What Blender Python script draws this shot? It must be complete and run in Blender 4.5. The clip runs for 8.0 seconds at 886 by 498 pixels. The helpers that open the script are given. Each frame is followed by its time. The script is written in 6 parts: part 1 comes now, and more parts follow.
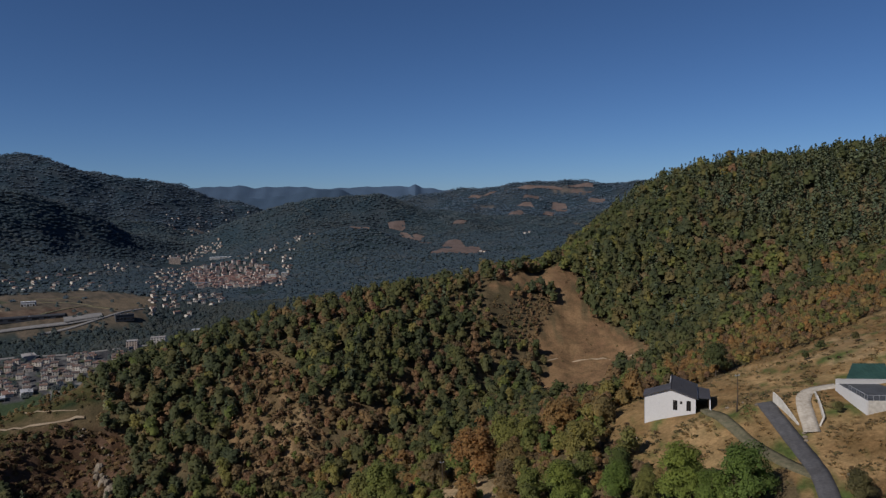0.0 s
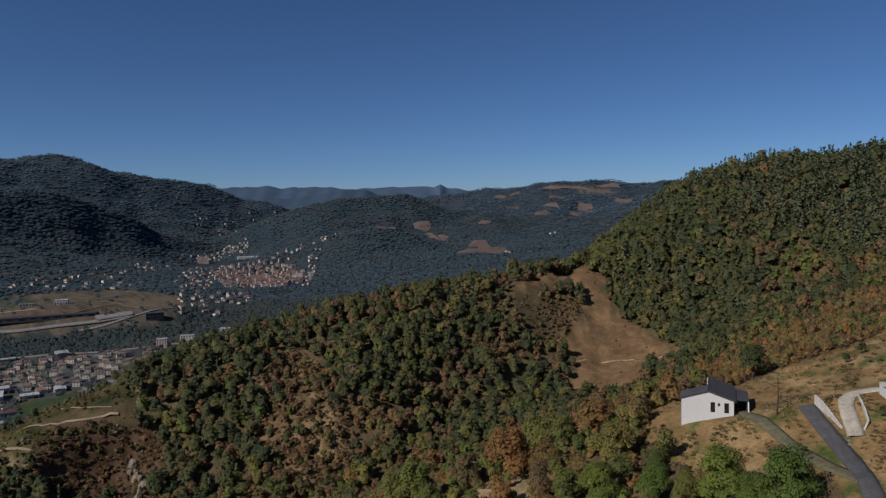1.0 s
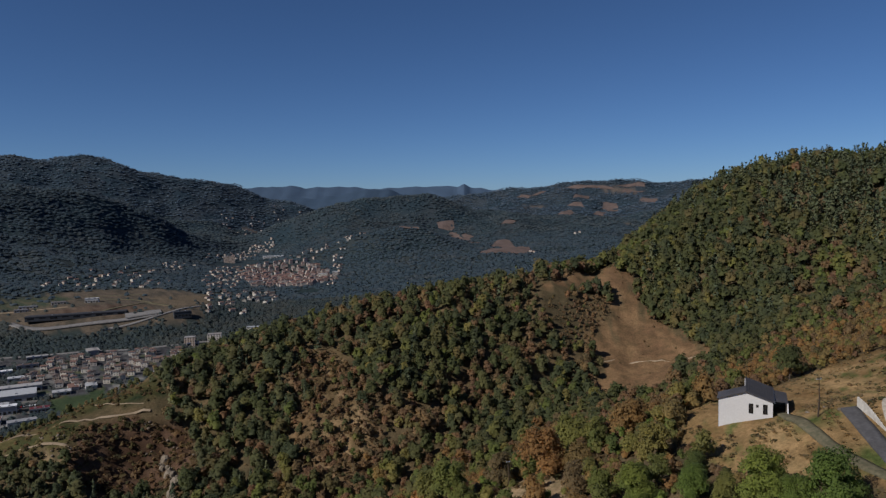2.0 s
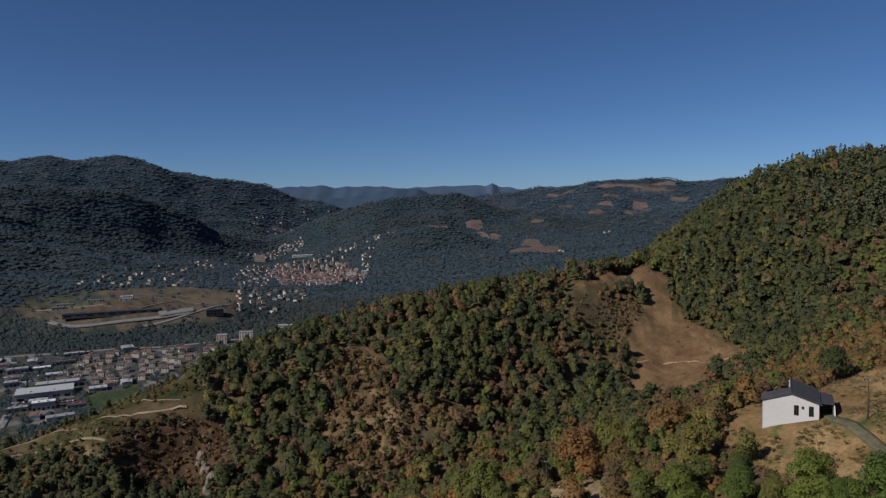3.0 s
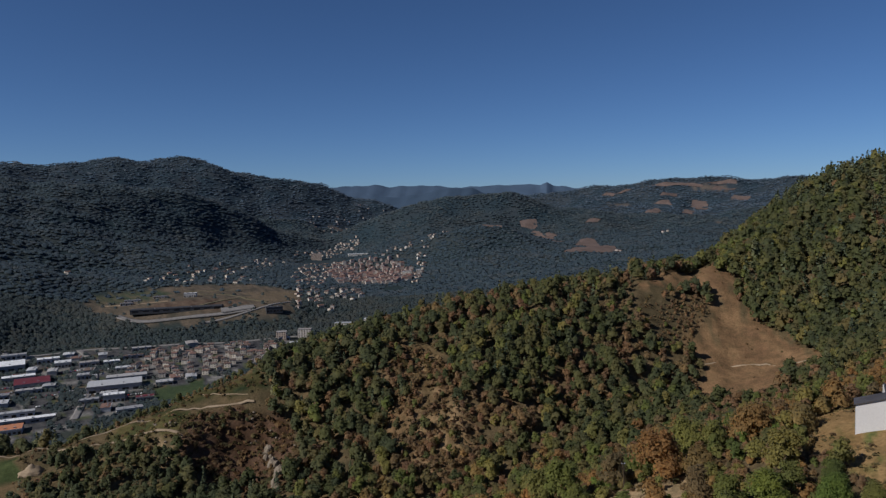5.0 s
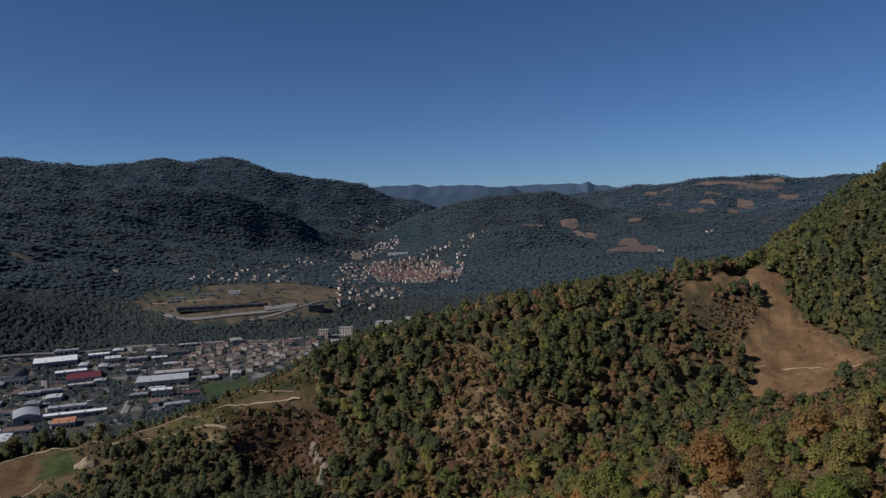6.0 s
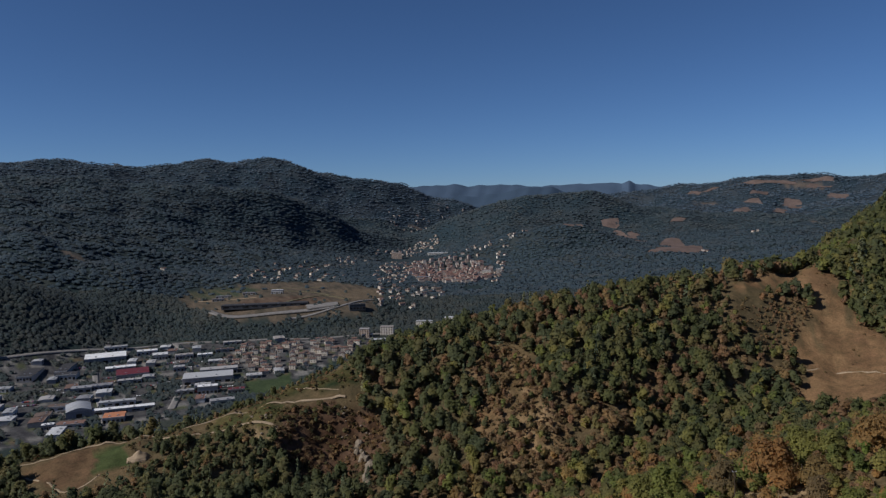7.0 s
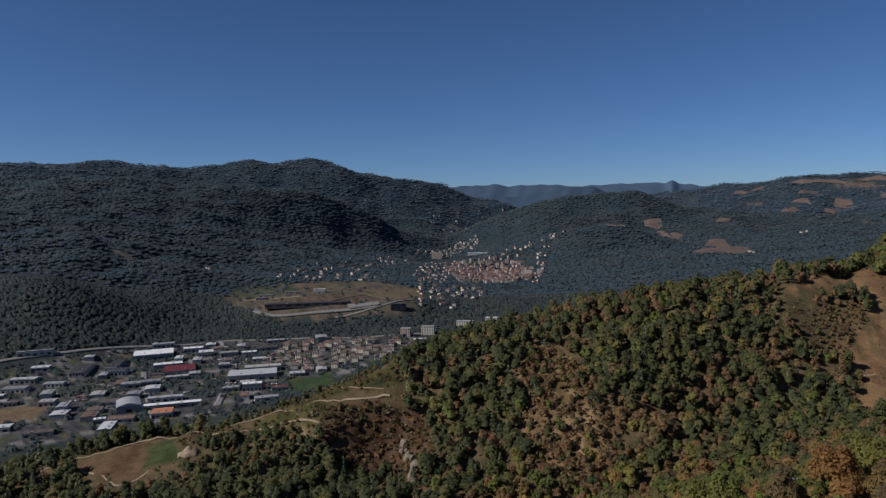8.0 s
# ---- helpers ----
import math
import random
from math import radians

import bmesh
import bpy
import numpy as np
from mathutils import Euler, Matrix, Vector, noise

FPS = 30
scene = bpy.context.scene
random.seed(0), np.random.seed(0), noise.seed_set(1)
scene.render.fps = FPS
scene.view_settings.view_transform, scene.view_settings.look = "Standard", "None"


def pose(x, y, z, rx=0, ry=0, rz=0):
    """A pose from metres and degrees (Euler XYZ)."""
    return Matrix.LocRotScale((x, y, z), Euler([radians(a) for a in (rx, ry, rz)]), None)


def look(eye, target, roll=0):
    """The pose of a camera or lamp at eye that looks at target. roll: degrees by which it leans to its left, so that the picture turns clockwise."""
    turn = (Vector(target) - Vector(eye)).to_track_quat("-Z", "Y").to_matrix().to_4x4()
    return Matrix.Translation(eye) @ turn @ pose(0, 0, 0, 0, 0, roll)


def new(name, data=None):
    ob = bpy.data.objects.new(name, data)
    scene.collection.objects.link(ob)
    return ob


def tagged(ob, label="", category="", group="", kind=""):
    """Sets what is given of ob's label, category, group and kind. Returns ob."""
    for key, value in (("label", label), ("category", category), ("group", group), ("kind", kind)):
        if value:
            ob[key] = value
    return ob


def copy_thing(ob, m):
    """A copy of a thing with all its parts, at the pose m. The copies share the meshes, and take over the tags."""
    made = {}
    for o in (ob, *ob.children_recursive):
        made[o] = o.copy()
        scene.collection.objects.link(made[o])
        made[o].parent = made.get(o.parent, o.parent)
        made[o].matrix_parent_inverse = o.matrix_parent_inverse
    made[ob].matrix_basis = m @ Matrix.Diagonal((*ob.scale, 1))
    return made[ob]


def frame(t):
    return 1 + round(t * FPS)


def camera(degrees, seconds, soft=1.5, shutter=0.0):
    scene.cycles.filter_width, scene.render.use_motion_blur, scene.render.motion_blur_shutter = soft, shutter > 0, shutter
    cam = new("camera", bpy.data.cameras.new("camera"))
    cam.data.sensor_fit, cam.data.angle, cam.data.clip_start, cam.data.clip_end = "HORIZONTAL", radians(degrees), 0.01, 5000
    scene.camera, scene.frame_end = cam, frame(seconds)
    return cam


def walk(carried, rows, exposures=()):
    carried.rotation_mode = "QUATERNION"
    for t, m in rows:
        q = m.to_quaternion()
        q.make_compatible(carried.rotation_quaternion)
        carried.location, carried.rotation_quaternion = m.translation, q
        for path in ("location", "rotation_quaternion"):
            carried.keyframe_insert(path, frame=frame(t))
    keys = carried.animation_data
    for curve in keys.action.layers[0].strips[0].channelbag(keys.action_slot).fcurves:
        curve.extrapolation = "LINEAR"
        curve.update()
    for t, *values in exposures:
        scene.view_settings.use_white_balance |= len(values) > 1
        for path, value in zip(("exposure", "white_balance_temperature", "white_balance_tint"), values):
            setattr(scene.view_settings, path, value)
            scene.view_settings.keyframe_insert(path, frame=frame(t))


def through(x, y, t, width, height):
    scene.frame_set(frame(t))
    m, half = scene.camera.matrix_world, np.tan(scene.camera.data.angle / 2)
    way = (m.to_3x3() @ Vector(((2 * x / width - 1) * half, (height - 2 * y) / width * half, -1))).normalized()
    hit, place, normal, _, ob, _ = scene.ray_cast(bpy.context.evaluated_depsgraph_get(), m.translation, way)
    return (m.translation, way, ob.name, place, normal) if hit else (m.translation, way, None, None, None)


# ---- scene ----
# ---- camera: a drone sliding to its left, turning left as it goes ----
cam = camera(63.2, 8.0, soft=1.35)
PATH = [
    (0.0, (-3.2, -0.291, 219.52), (-2.44, 349.02, 197.18), -1.01),
    (0.5, (-4.284, -0.309, 219.46), (-9.49, 348.92, 197.3), -1.01),
    (1.0, (-5.398, -0.329, 219.396), (-16.57, 348.79, 197.4), -0.99),
    (1.5, (-6.542, -0.354, 219.331), (-22.62, 348.58, 197.38), -1.01),
    (3.0, (-10.155, -0.483, 219.138), (-46.07, 346.99, 197.09), -1.1),
    (3.5, (-11.42, -0.55, 219.08), (-51.8, 346.43, 196.99), -1.15),
    (4.0, (-12.714, -0.635, 219.026), (-59.13, 345.56, 197.02), -1.15),
    (4.5, (-14.038, -0.738, 218.979), (-67.39, 344.48, 197.04), -1.15),
    (6.0, (-18.187, -1.182, 218.892), (-98.15, 338.78, 197.15), -1.23),
    (6.5, (-19.63, -1.383, 218.885), (-109.1, 336.32, 197.28), -1.24),
    (7.0, (-21.101, -1.615, 218.891), (-119.32, 333.73, 197.4), -1.29),
    (7.5, (-22.603, -1.879, 218.912), (-130.09, 330.48, 197.67), -1.31),
    (8.0, (-24.133, -2.177, 218.949), (-140.46, 327.25, 197.95), -1.31),
]
walk(cam, [(t, look(eye, target, roll)) for t, eye, target, roll in PATH], exposures=[(0, -0.1, 5700, 10), (8, 0.0, 5700, 10)])

# ---- light: low autumn sun from the left and behind, clear sky ----
SUN_FROM = Vector((-0.64, -0.46, 0.62)).normalized()
world = bpy.data.worlds.new("world")
scene.world = world
world.use_nodes = True
sky = world.node_tree.nodes.new("ShaderNodeTexSky")
sky.sky_type, sky.sun_disc = "NISHITA", False
sky.sun_elevation = math.asin(SUN_FROM.z)
sky.sun_rotation = math.atan2(SUN_FROM.x, SUN_FROM.y)
sky.altitude, sky.air_density, sky.dust_density, sky.ozone_density = 1800, 0.75, 0.8, 6.4
world.node_tree.links.new(sky.outputs[0], world.node_tree.nodes["Background"].inputs[0])
world.node_tree.nodes["Background"].inputs[1].default_value = 0.057
sun = new("sun", bpy.data.lights.new("sun", "SUN"))
sun.data.energy, sun.data.angle, sun.data.color = 4.2, radians(0.53), (1.0, 0.88, 0.72)
sun.matrix_world = look(SUN_FROM * 100, (0, 0, 0))

# ---- materials ----
def shader(name, rough=0.8, spec=0.2):
    m = bpy.data.materials.new(name)
    m.use_nodes = True
    n = m.node_tree.nodes
    b = n["Principled BSDF"]
    b.inputs["Roughness"].default_value = rough
    b.inputs["Specular IOR Level"].default_value = spec
    return m, m.node_tree, b


def node(tree, kind, **values):
    n = tree.nodes.new(kind)
    for key, value in values.items():
        n.inputs[key].default_value = value
    return n


def ramp(tree, fac, stops):
    r = tree.nodes.new("ShaderNodeValToRGB")
    while len(r.color_ramp.elements) < len(stops):
        r.color_ramp.elements.new(0.5)
    for e, (at, c) in zip(r.color_ramp.elements, stops):
        e.position, e.color = at, (*c, 1)
    tree.links.new(fac, r.inputs[0])
    return r.outputs[0]


def mixed(tree, fac, a, b, how="MIX"):
    n = tree.nodes.new("ShaderNodeMix")
    n.data_type, n.blend_type = "RGBA", how
    for value, slot in ((fac, n.inputs[0]), (a, n.inputs[6]), (b, n.inputs[7])):
        if hasattr(value, "links"):
            tree.links.new(value, slot)
        else:
            slot.default_value = value
    return n.outputs[2]


def coords(tree):
    return tree.nodes.new("ShaderNodeNewGeometry").outputs["Position"]


def grain(tree, size, detail=4.0, rough=0.6):
    n = node(tree, "ShaderNodeTexNoise", Scale=1.0 / size, Detail=detail, Roughness=rough)
    tree.links.new(coords(tree), n.inputs["Vector"])
    return n.outputs["Fac"]


def bump(tree, bsdf, height, strength, distance):
    n = node(tree, "ShaderNodeBump", Strength=strength, Distance=distance)
    tree.links.new(height, n.inputs["Height"])
    tree.links.new(n.outputs[0], bsdf.inputs["Normal"])


def plain(name, dark, light, size=0.6, rough=0.8, spec=0.2, relief=0.03, stain=6.0):
    """A matt surface with grain and wider stains between two colours."""
    m, t, b = shader(name, rough, spec)
    fine = ramp(t, grain(t, size), [(0.3, dark), (0.7, light)])
    wide = ramp(t, grain(t, stain, 3), [(0.35, (0.82, 0.81, 0.79)), (0.65, (1.08, 1.08, 1.08))])
    t.links.new(mixed(t, 1.0, fine, wide, "MULTIPLY"), b.inputs["Base Color"])
    bump(t, b, grain(t, size), 0.4, relief)
    return m


def foliage(name, stops, through=0.58, speck=0.45, gain=1.34):
    """Leaves: each tree and each clump takes its own shade of the species' range."""
    m, t, b = shader(name, 0.6, 0.2)
    b.inputs["Sheen Weight"].default_value, b.inputs["Sheen Roughness"].default_value = 0.05, 0.7
    info = t.nodes.new("ShaderNodeObjectInfo")
    tint = t.nodes.new("ShaderNodeAttribute")
    tint.attribute_name = "tint"
    add = t.nodes.new("ShaderNodeMath")
    add.operation = "ADD"
    t.links.new(tint.outputs["Fac"], add.inputs[0])
    t.links.new(info.outputs["Random"], add.inputs[1])
    fold = t.nodes.new("ShaderNodeMath")
    fold.operation = "FRACT"
    t.links.new(add.outputs[0], fold.inputs[0])
    colour = ramp(t, fold.outputs[0], [(at, tuple(gain * v for v in c)) for at, c in stops])
    leaf = t.nodes.new("ShaderNodeNewGeometry").outputs["Random Per Island"]
    colour = mixed(t, 1.0, colour, ramp(t, leaf, [(0.0, (1 - 0.36 * speck,) * 3), (0.6, (1.0, 1.0, 1.0)), (1.0, (1 + 0.3 * speck, 1 + 0.24 * speck, 1 + 0.06 * speck))]), "MULTIPLY")
    leafy = grain(t, 0.55, 3, 0.65)
    colour = mixed(t, 1.0, colour, ramp(t, leafy, [(0.3, (0.72, 0.74, 0.76)), (0.7, (1.24, 1.22, 1.16))]), "MULTIPLY")
    bump(t, b, leafy, 0.7, 0.4)
    patch = ramp(t, grain(t, 14.0, 2), [(0.35, (0.8, 0.84, 0.86)), (0.65, (1.15, 1.1, 1.0))])
    colour = mixed(t, 1.0, colour, patch, "MULTIPLY")
    t.links.new(colour, b.inputs["Base Color"])
    back = t.nodes.new("ShaderNodeBsdfTranslucent")
    t.links.new(colour, back.inputs[0])
    both = t.nodes.new("ShaderNodeMixShader")
    both.inputs[0].default_value = through
    t.links.new(b.outputs[0], both.inputs[1])
    t.links.new(back.outputs[0], both.inputs[2])
    t.links.new(both.outputs[0], t.nodes["Material Output"].inputs[0])
    return m


LEAF = {
    "oak": foliage("oak_leaves", [(0.0, (0.088, 0.103, 0.041)), (0.45, (0.108, 0.117, 0.045)), (0.8, (0.136, 0.129, 0.051)), (1.0, (0.176, 0.144, 0.062))]),
    "ash": foliage("ash_leaves", [(0.0, (0.136, 0.165, 0.046)), (0.5, (0.178, 0.185, 0.056)), (1.0, (0.255, 0.215, 0.072))]),
    "hazel": foliage("hazel_leaves", [(0.0, (0.130, 0.185, 0.043)), (0.5, (0.160, 0.210, 0.046)), (1.0, (0.200, 0.226, 0.050))]),
    "holm": foliage("holm_oak_leaves", [(0.0, (0.078, 0.093, 0.047)), (0.5, (0.094, 0.107, 0.050)), (0.85, (0.120, 0.122, 0.055)), (1.0, (0.152, 0.134, 0.062))]),
    "chestnut": foliage("chestnut_leaves", [(0.0, (0.280, 0.160, 0.062)), (0.5, (0.290, 0.188, 0.074)), (1.0, (0.255, 0.198, 0.080))]),
    "russet": foliage("russet_leaves", [(0.0, (0.226, 0.134, 0.080)), (0.5, (0.240, 0.157, 0.085)), (1.0, (0.212, 0.158, 0.080))]),
    "pine": foliage("pine_needles", [(0.0, (0.064, 0.082, 0.046)), (0.6, (0.082, 0.098, 0.050)), (1.0, (0.106, 0.110, 0.052))], 0.2),
    "scrub": foliage("dry_scrub", [(0.0, (0.195, 0.118, 0.062)), (0.4, (0.235, 0.155, 0.074)), (0.7, (0.155, 0.120, 0.050)), (1.0, (0.105, 0.105, 0.038))], gain=1.0),
    "straw": foliage("dry_grass", [(0.0, (0.200, 0.138, 0.066)), (0.5, (0.270, 0.190, 0.088)), (0.85, (0.165, 0.130, 0.056)), (1.0, (0.110, 0.110, 0.042))]),
    # the four far woods carry distance haze in their leaf colour, as blue
    "far": foliage("slope_woods_haze_tint", [(0.0, (0.031, 0.047, 0.056)), (0.35, (0.038, 0.056, 0.063)), (0.7, (0.060, 0.068, 0.066)), (1.0, (0.042, 0.058, 0.064))], 0.3, 0.25, 1.2),
    "blue": foliage("valley_woods_haze_tint", [(0.0, (0.033, 0.056, 0.080)), (0.35, (0.039, 0.064, 0.087)), (0.7, (0.058, 0.073, 0.089)), (1.0, (0.037, 0.061, 0.085))], 0.3, 0.2, 1.22),
    "ridge": foliage("ridge_woods_haze_tint", [(0.0, (0.029, 0.047, 0.062)), (0.5, (0.034, 0.053, 0.067)), (0.8, (0.050, 0.061, 0.069)), (1.0, (0.032, 0.050, 0.065))], 0.3, 0.15, 1.65),
    "high": foliage("mountain_woods_haze_tint", [(0.0, (0.046, 0.073, 0.114)), (0.45, (0.053, 0.081, 0.119)), (0.8, (0.072, 0.089, 0.117)), (1.0, (0.050, 0.077, 0.117))], 0.3, 0.15, 1.55),
}
BARK = plain("bark", (0.06, 0.045, 0.035), (0.14, 0.11, 0.09), 0.2, 0.9, 0.1)
ASPHALT = plain("asphalt", (0.062, 0.060, 0.064), (0.100, 0.096, 0.098), 0.5, 0.85, 0.2, 0.03, 3.0)
DIRT = plain("dirt_track", (0.25, 0.19, 0.125), (0.36, 0.285, 0.20), 0.7, 0.95, 0.05)
RENDER_WHITE = plain("white_render", (0.56, 0.545, 0.535), (0.62, 0.605, 0.595), 0.4, 0.9, 0.1, 0.004, 40.0)
CONCRETE = plain("pale_concrete", (0.42, 0.39, 0.34), (0.60, 0.56, 0.50), 0.6, 0.9, 0.1, 0.01, 2.5)
ROCK = plain("pale_rock", (0.12, 0.098, 0.072), (0.27, 0.225, 0.175), 1.2, 0.9, 0.1, 0.3)
WOOD = plain("weathered_wood", (0.045, 0.034, 0.027), (0.085, 0.065, 0.05), 0.15, 0.85, 0.1, 0.01, 1.0)


def ground_material():
    m, t, b = shader("hillside", 0.95, 0.05)
    cover = t.nodes.new("ShaderNodeAttribute")
    cover.attribute_name = "cover"
    fine = ramp(t, grain(t, 0.9, 6, 0.7), [(0.25, (0.55, 0.53, 0.5)), (0.75, (1.4, 1.4, 1.4))])
    tuft = ramp(t, grain(t, 5.0, 4), [(0.3, (0.7, 0.74, 0.7)), (0.7, (1.25, 1.2, 1.15))])
    colour = mixed(t, 1.0, cover.outputs["Color"], fine, "MULTIPLY")
    t.links.new(mixed(t, 1.0, colour, tuft, "MULTIPLY"), b.inputs["Base Color"])
    bump(t, b, grain(t, 1.4, 6, 0.7), 0.7, 0.5)
    return m


GROUND = ground_material()
ROOF_GREY = plain("dark_grey_tiles", (0.050, 0.048, 0.052), (0.085, 0.080, 0.085), 0.25, 0.7, 0.3, 0.02, 4.0)
GLASS_DARK = plain("dark_glazing", (0.010, 0.011, 0.013), (0.018, 0.019, 0.022), 0.5, 0.15, 0.5, 0.0)
METAL = plain("galvanised_metal", (0.30, 0.31, 0.33), (0.40, 0.41, 0.43), 0.3, 0.45, 0.5, 0.002)
GREEN_ROOF = plain("green_sheet_roof", (0.026, 0.062, 0.050), (0.038, 0.082, 0.066), 0.8, 0.6, 0.3, 0.02, 3.0)
DECK = plain("dark_deck", (0.055, 0.058, 0.065), (0.085, 0.088, 0.095), 0.2, 0.75, 0.2, 0.005, 2.0)
PAVING = plain("pale_paving", (0.36, 0.31, 0.25), (0.48, 0.43, 0.36), 0.5, 0.9, 0.1, 0.01, 2.0)
LANE = plain("worn_lane", (0.085, 0.085, 0.052), (0.17, 0.145, 0.095), 0.6, 0.95, 0.05, 0.03, 3.0)
GREY_ROAD = plain("grey_road", (0.16, 0.15, 0.15), (0.24, 0.23, 0.22), 2.0, 0.9, 0.1)


def random_paint(name, stops, rough=0.85):
    """Painted or tiled surfaces that differ from building to building."""
    m, t, b = shader(name, rough, 0.15)
    info = t.nodes.new("ShaderNodeObjectInfo")
    tint = t.nodes.new("ShaderNodeAttribute")
    tint.attribute_name = "tint"
    add = t.nodes.new("ShaderNodeMath")
    add.operation = "ADD"
    t.links.new(tint.outputs["Fac"], add.inputs[0])
    t.links.new(info.outputs["Random"], add.inputs[1])
    fold = t.nodes.new("ShaderNodeMath")
    fold.operation = "FRACT"
    t.links.new(add.outputs[0], fold.inputs[0])
    wear = ramp(t, grain(t, 2.5, 5), [(0.3, (0.8, 0.79, 0.77)), (0.7, (1.08, 1.08, 1.08))])
    t.links.new(mixed(t, 1.0, ramp(t, fold.outputs[0], stops), wear, "MULTIPLY"), b.inputs["Base Color"])
    return m


HOUSE_WALL = random_paint("house_walls", [(0.0, (0.44, 0.38, 0.32)), (0.3, (0.64, 0.60, 0.53)), (0.55, (0.33, 0.27, 0.23)), (0.75, (0.72, 0.69, 0.64)), (0.85, (0.50, 0.40, 0.33)), (1.0, (0.42, 0.36, 0.31))])
HOUSE_ROOF = random_paint("clay_tiles", [(0.0, (0.140, 0.094, 0.078)), (0.4, (0.190, 0.116, 0.094)), (0.7, (0.105, 0.080, 0.071)), (1.0, (0.150, 0.114, 0.098))])
CREAM_WALL = random_paint("cream_walls", [(0.0, (0.58, 0.52, 0.44)), (0.4, (0.70, 0.65, 0.57)), (0.7, (0.50, 0.42, 0.35)), (1.0, (0.66, 0.61, 0.54))])
OLD_WALL = random_paint("old_town_walls", [(0.0, (0.42, 0.34, 0.30)), (0.35, (0.62, 0.56, 0.50)), (0.6, (0.32, 0.25, 0.22)), (1.0, (0.50, 0.42, 0.37))])
OLD_ROOF = random_paint("old_clay_tiles", [(0.0, (0.165, 0.102, 0.086)), (0.5, (0.205, 0.120, 0.100)), (1.0, (0.130, 0.092, 0.080))])
SHED_WALL = random_paint("shed_cladding", [(0.0, (0.62, 0.62, 0.62)), (0.4, (0.38, 0.38, 0.39)), (0.7, (0.24, 0.25, 0.28)), (1.0, (0.48, 0.44, 0.40))])
SHED_ROOF = random_paint("shed_roofing", [(0.0, (0.30, 0.31, 0.33)), (0.35, (0.58, 0.59, 0.61)), (0.55, (0.17, 0.17, 0.19)), (0.8, (0.42, 0.42, 0.43)), (1.0, (0.28, 0.25, 0.23))], 0.6)
WHITE_ROOF = plain("white_membrane_roof", (0.66, 0.67, 0.69), (0.80, 0.81, 0.83), 2.0, 0.6)
BLACK_ROOF = plain("dark_felt_roof", (0.035, 0.035, 0.04), (0.06, 0.06, 0.065), 2.0, 0.8)
RED_ROOF = plain("red_sheet_roof", (0.115, 0.026, 0.034), (0.155, 0.038, 0.046), 1.0, 0.6)
ORANGE_ROOF = plain("orange_tiled_roof", (0.38, 0.16, 0.085), (0.48, 0.22, 0.12), 1.0, 0.8)
CAR_PAINT = random_paint("car_paint", [(0.0, (0.75, 0.75, 0.76)), (0.35, (0.30, 0.31, 0.33)), (0.6, (0.04, 0.04, 0.05)), (0.8, (0.35, 0.03, 0.03)), (1.0, (0.06, 0.10, 0.25))], 0.3)
STUBBLE = plain("stubble_field", (0.095, 0.074, 0.068), (0.165, 0.122, 0.106), 9.0, 0.95, 0.05, 0.1, 60.0)
DARK_CLADDING = plain("dark_cladding", (0.050, 0.053, 0.060), (0.080, 0.083, 0.092), 2.0, 0.6, 0.3)
RUBBER = plain("rubber", (0.015, 0.015, 0.015), (0.025, 0.025, 0.025), 0.2, 0.9)
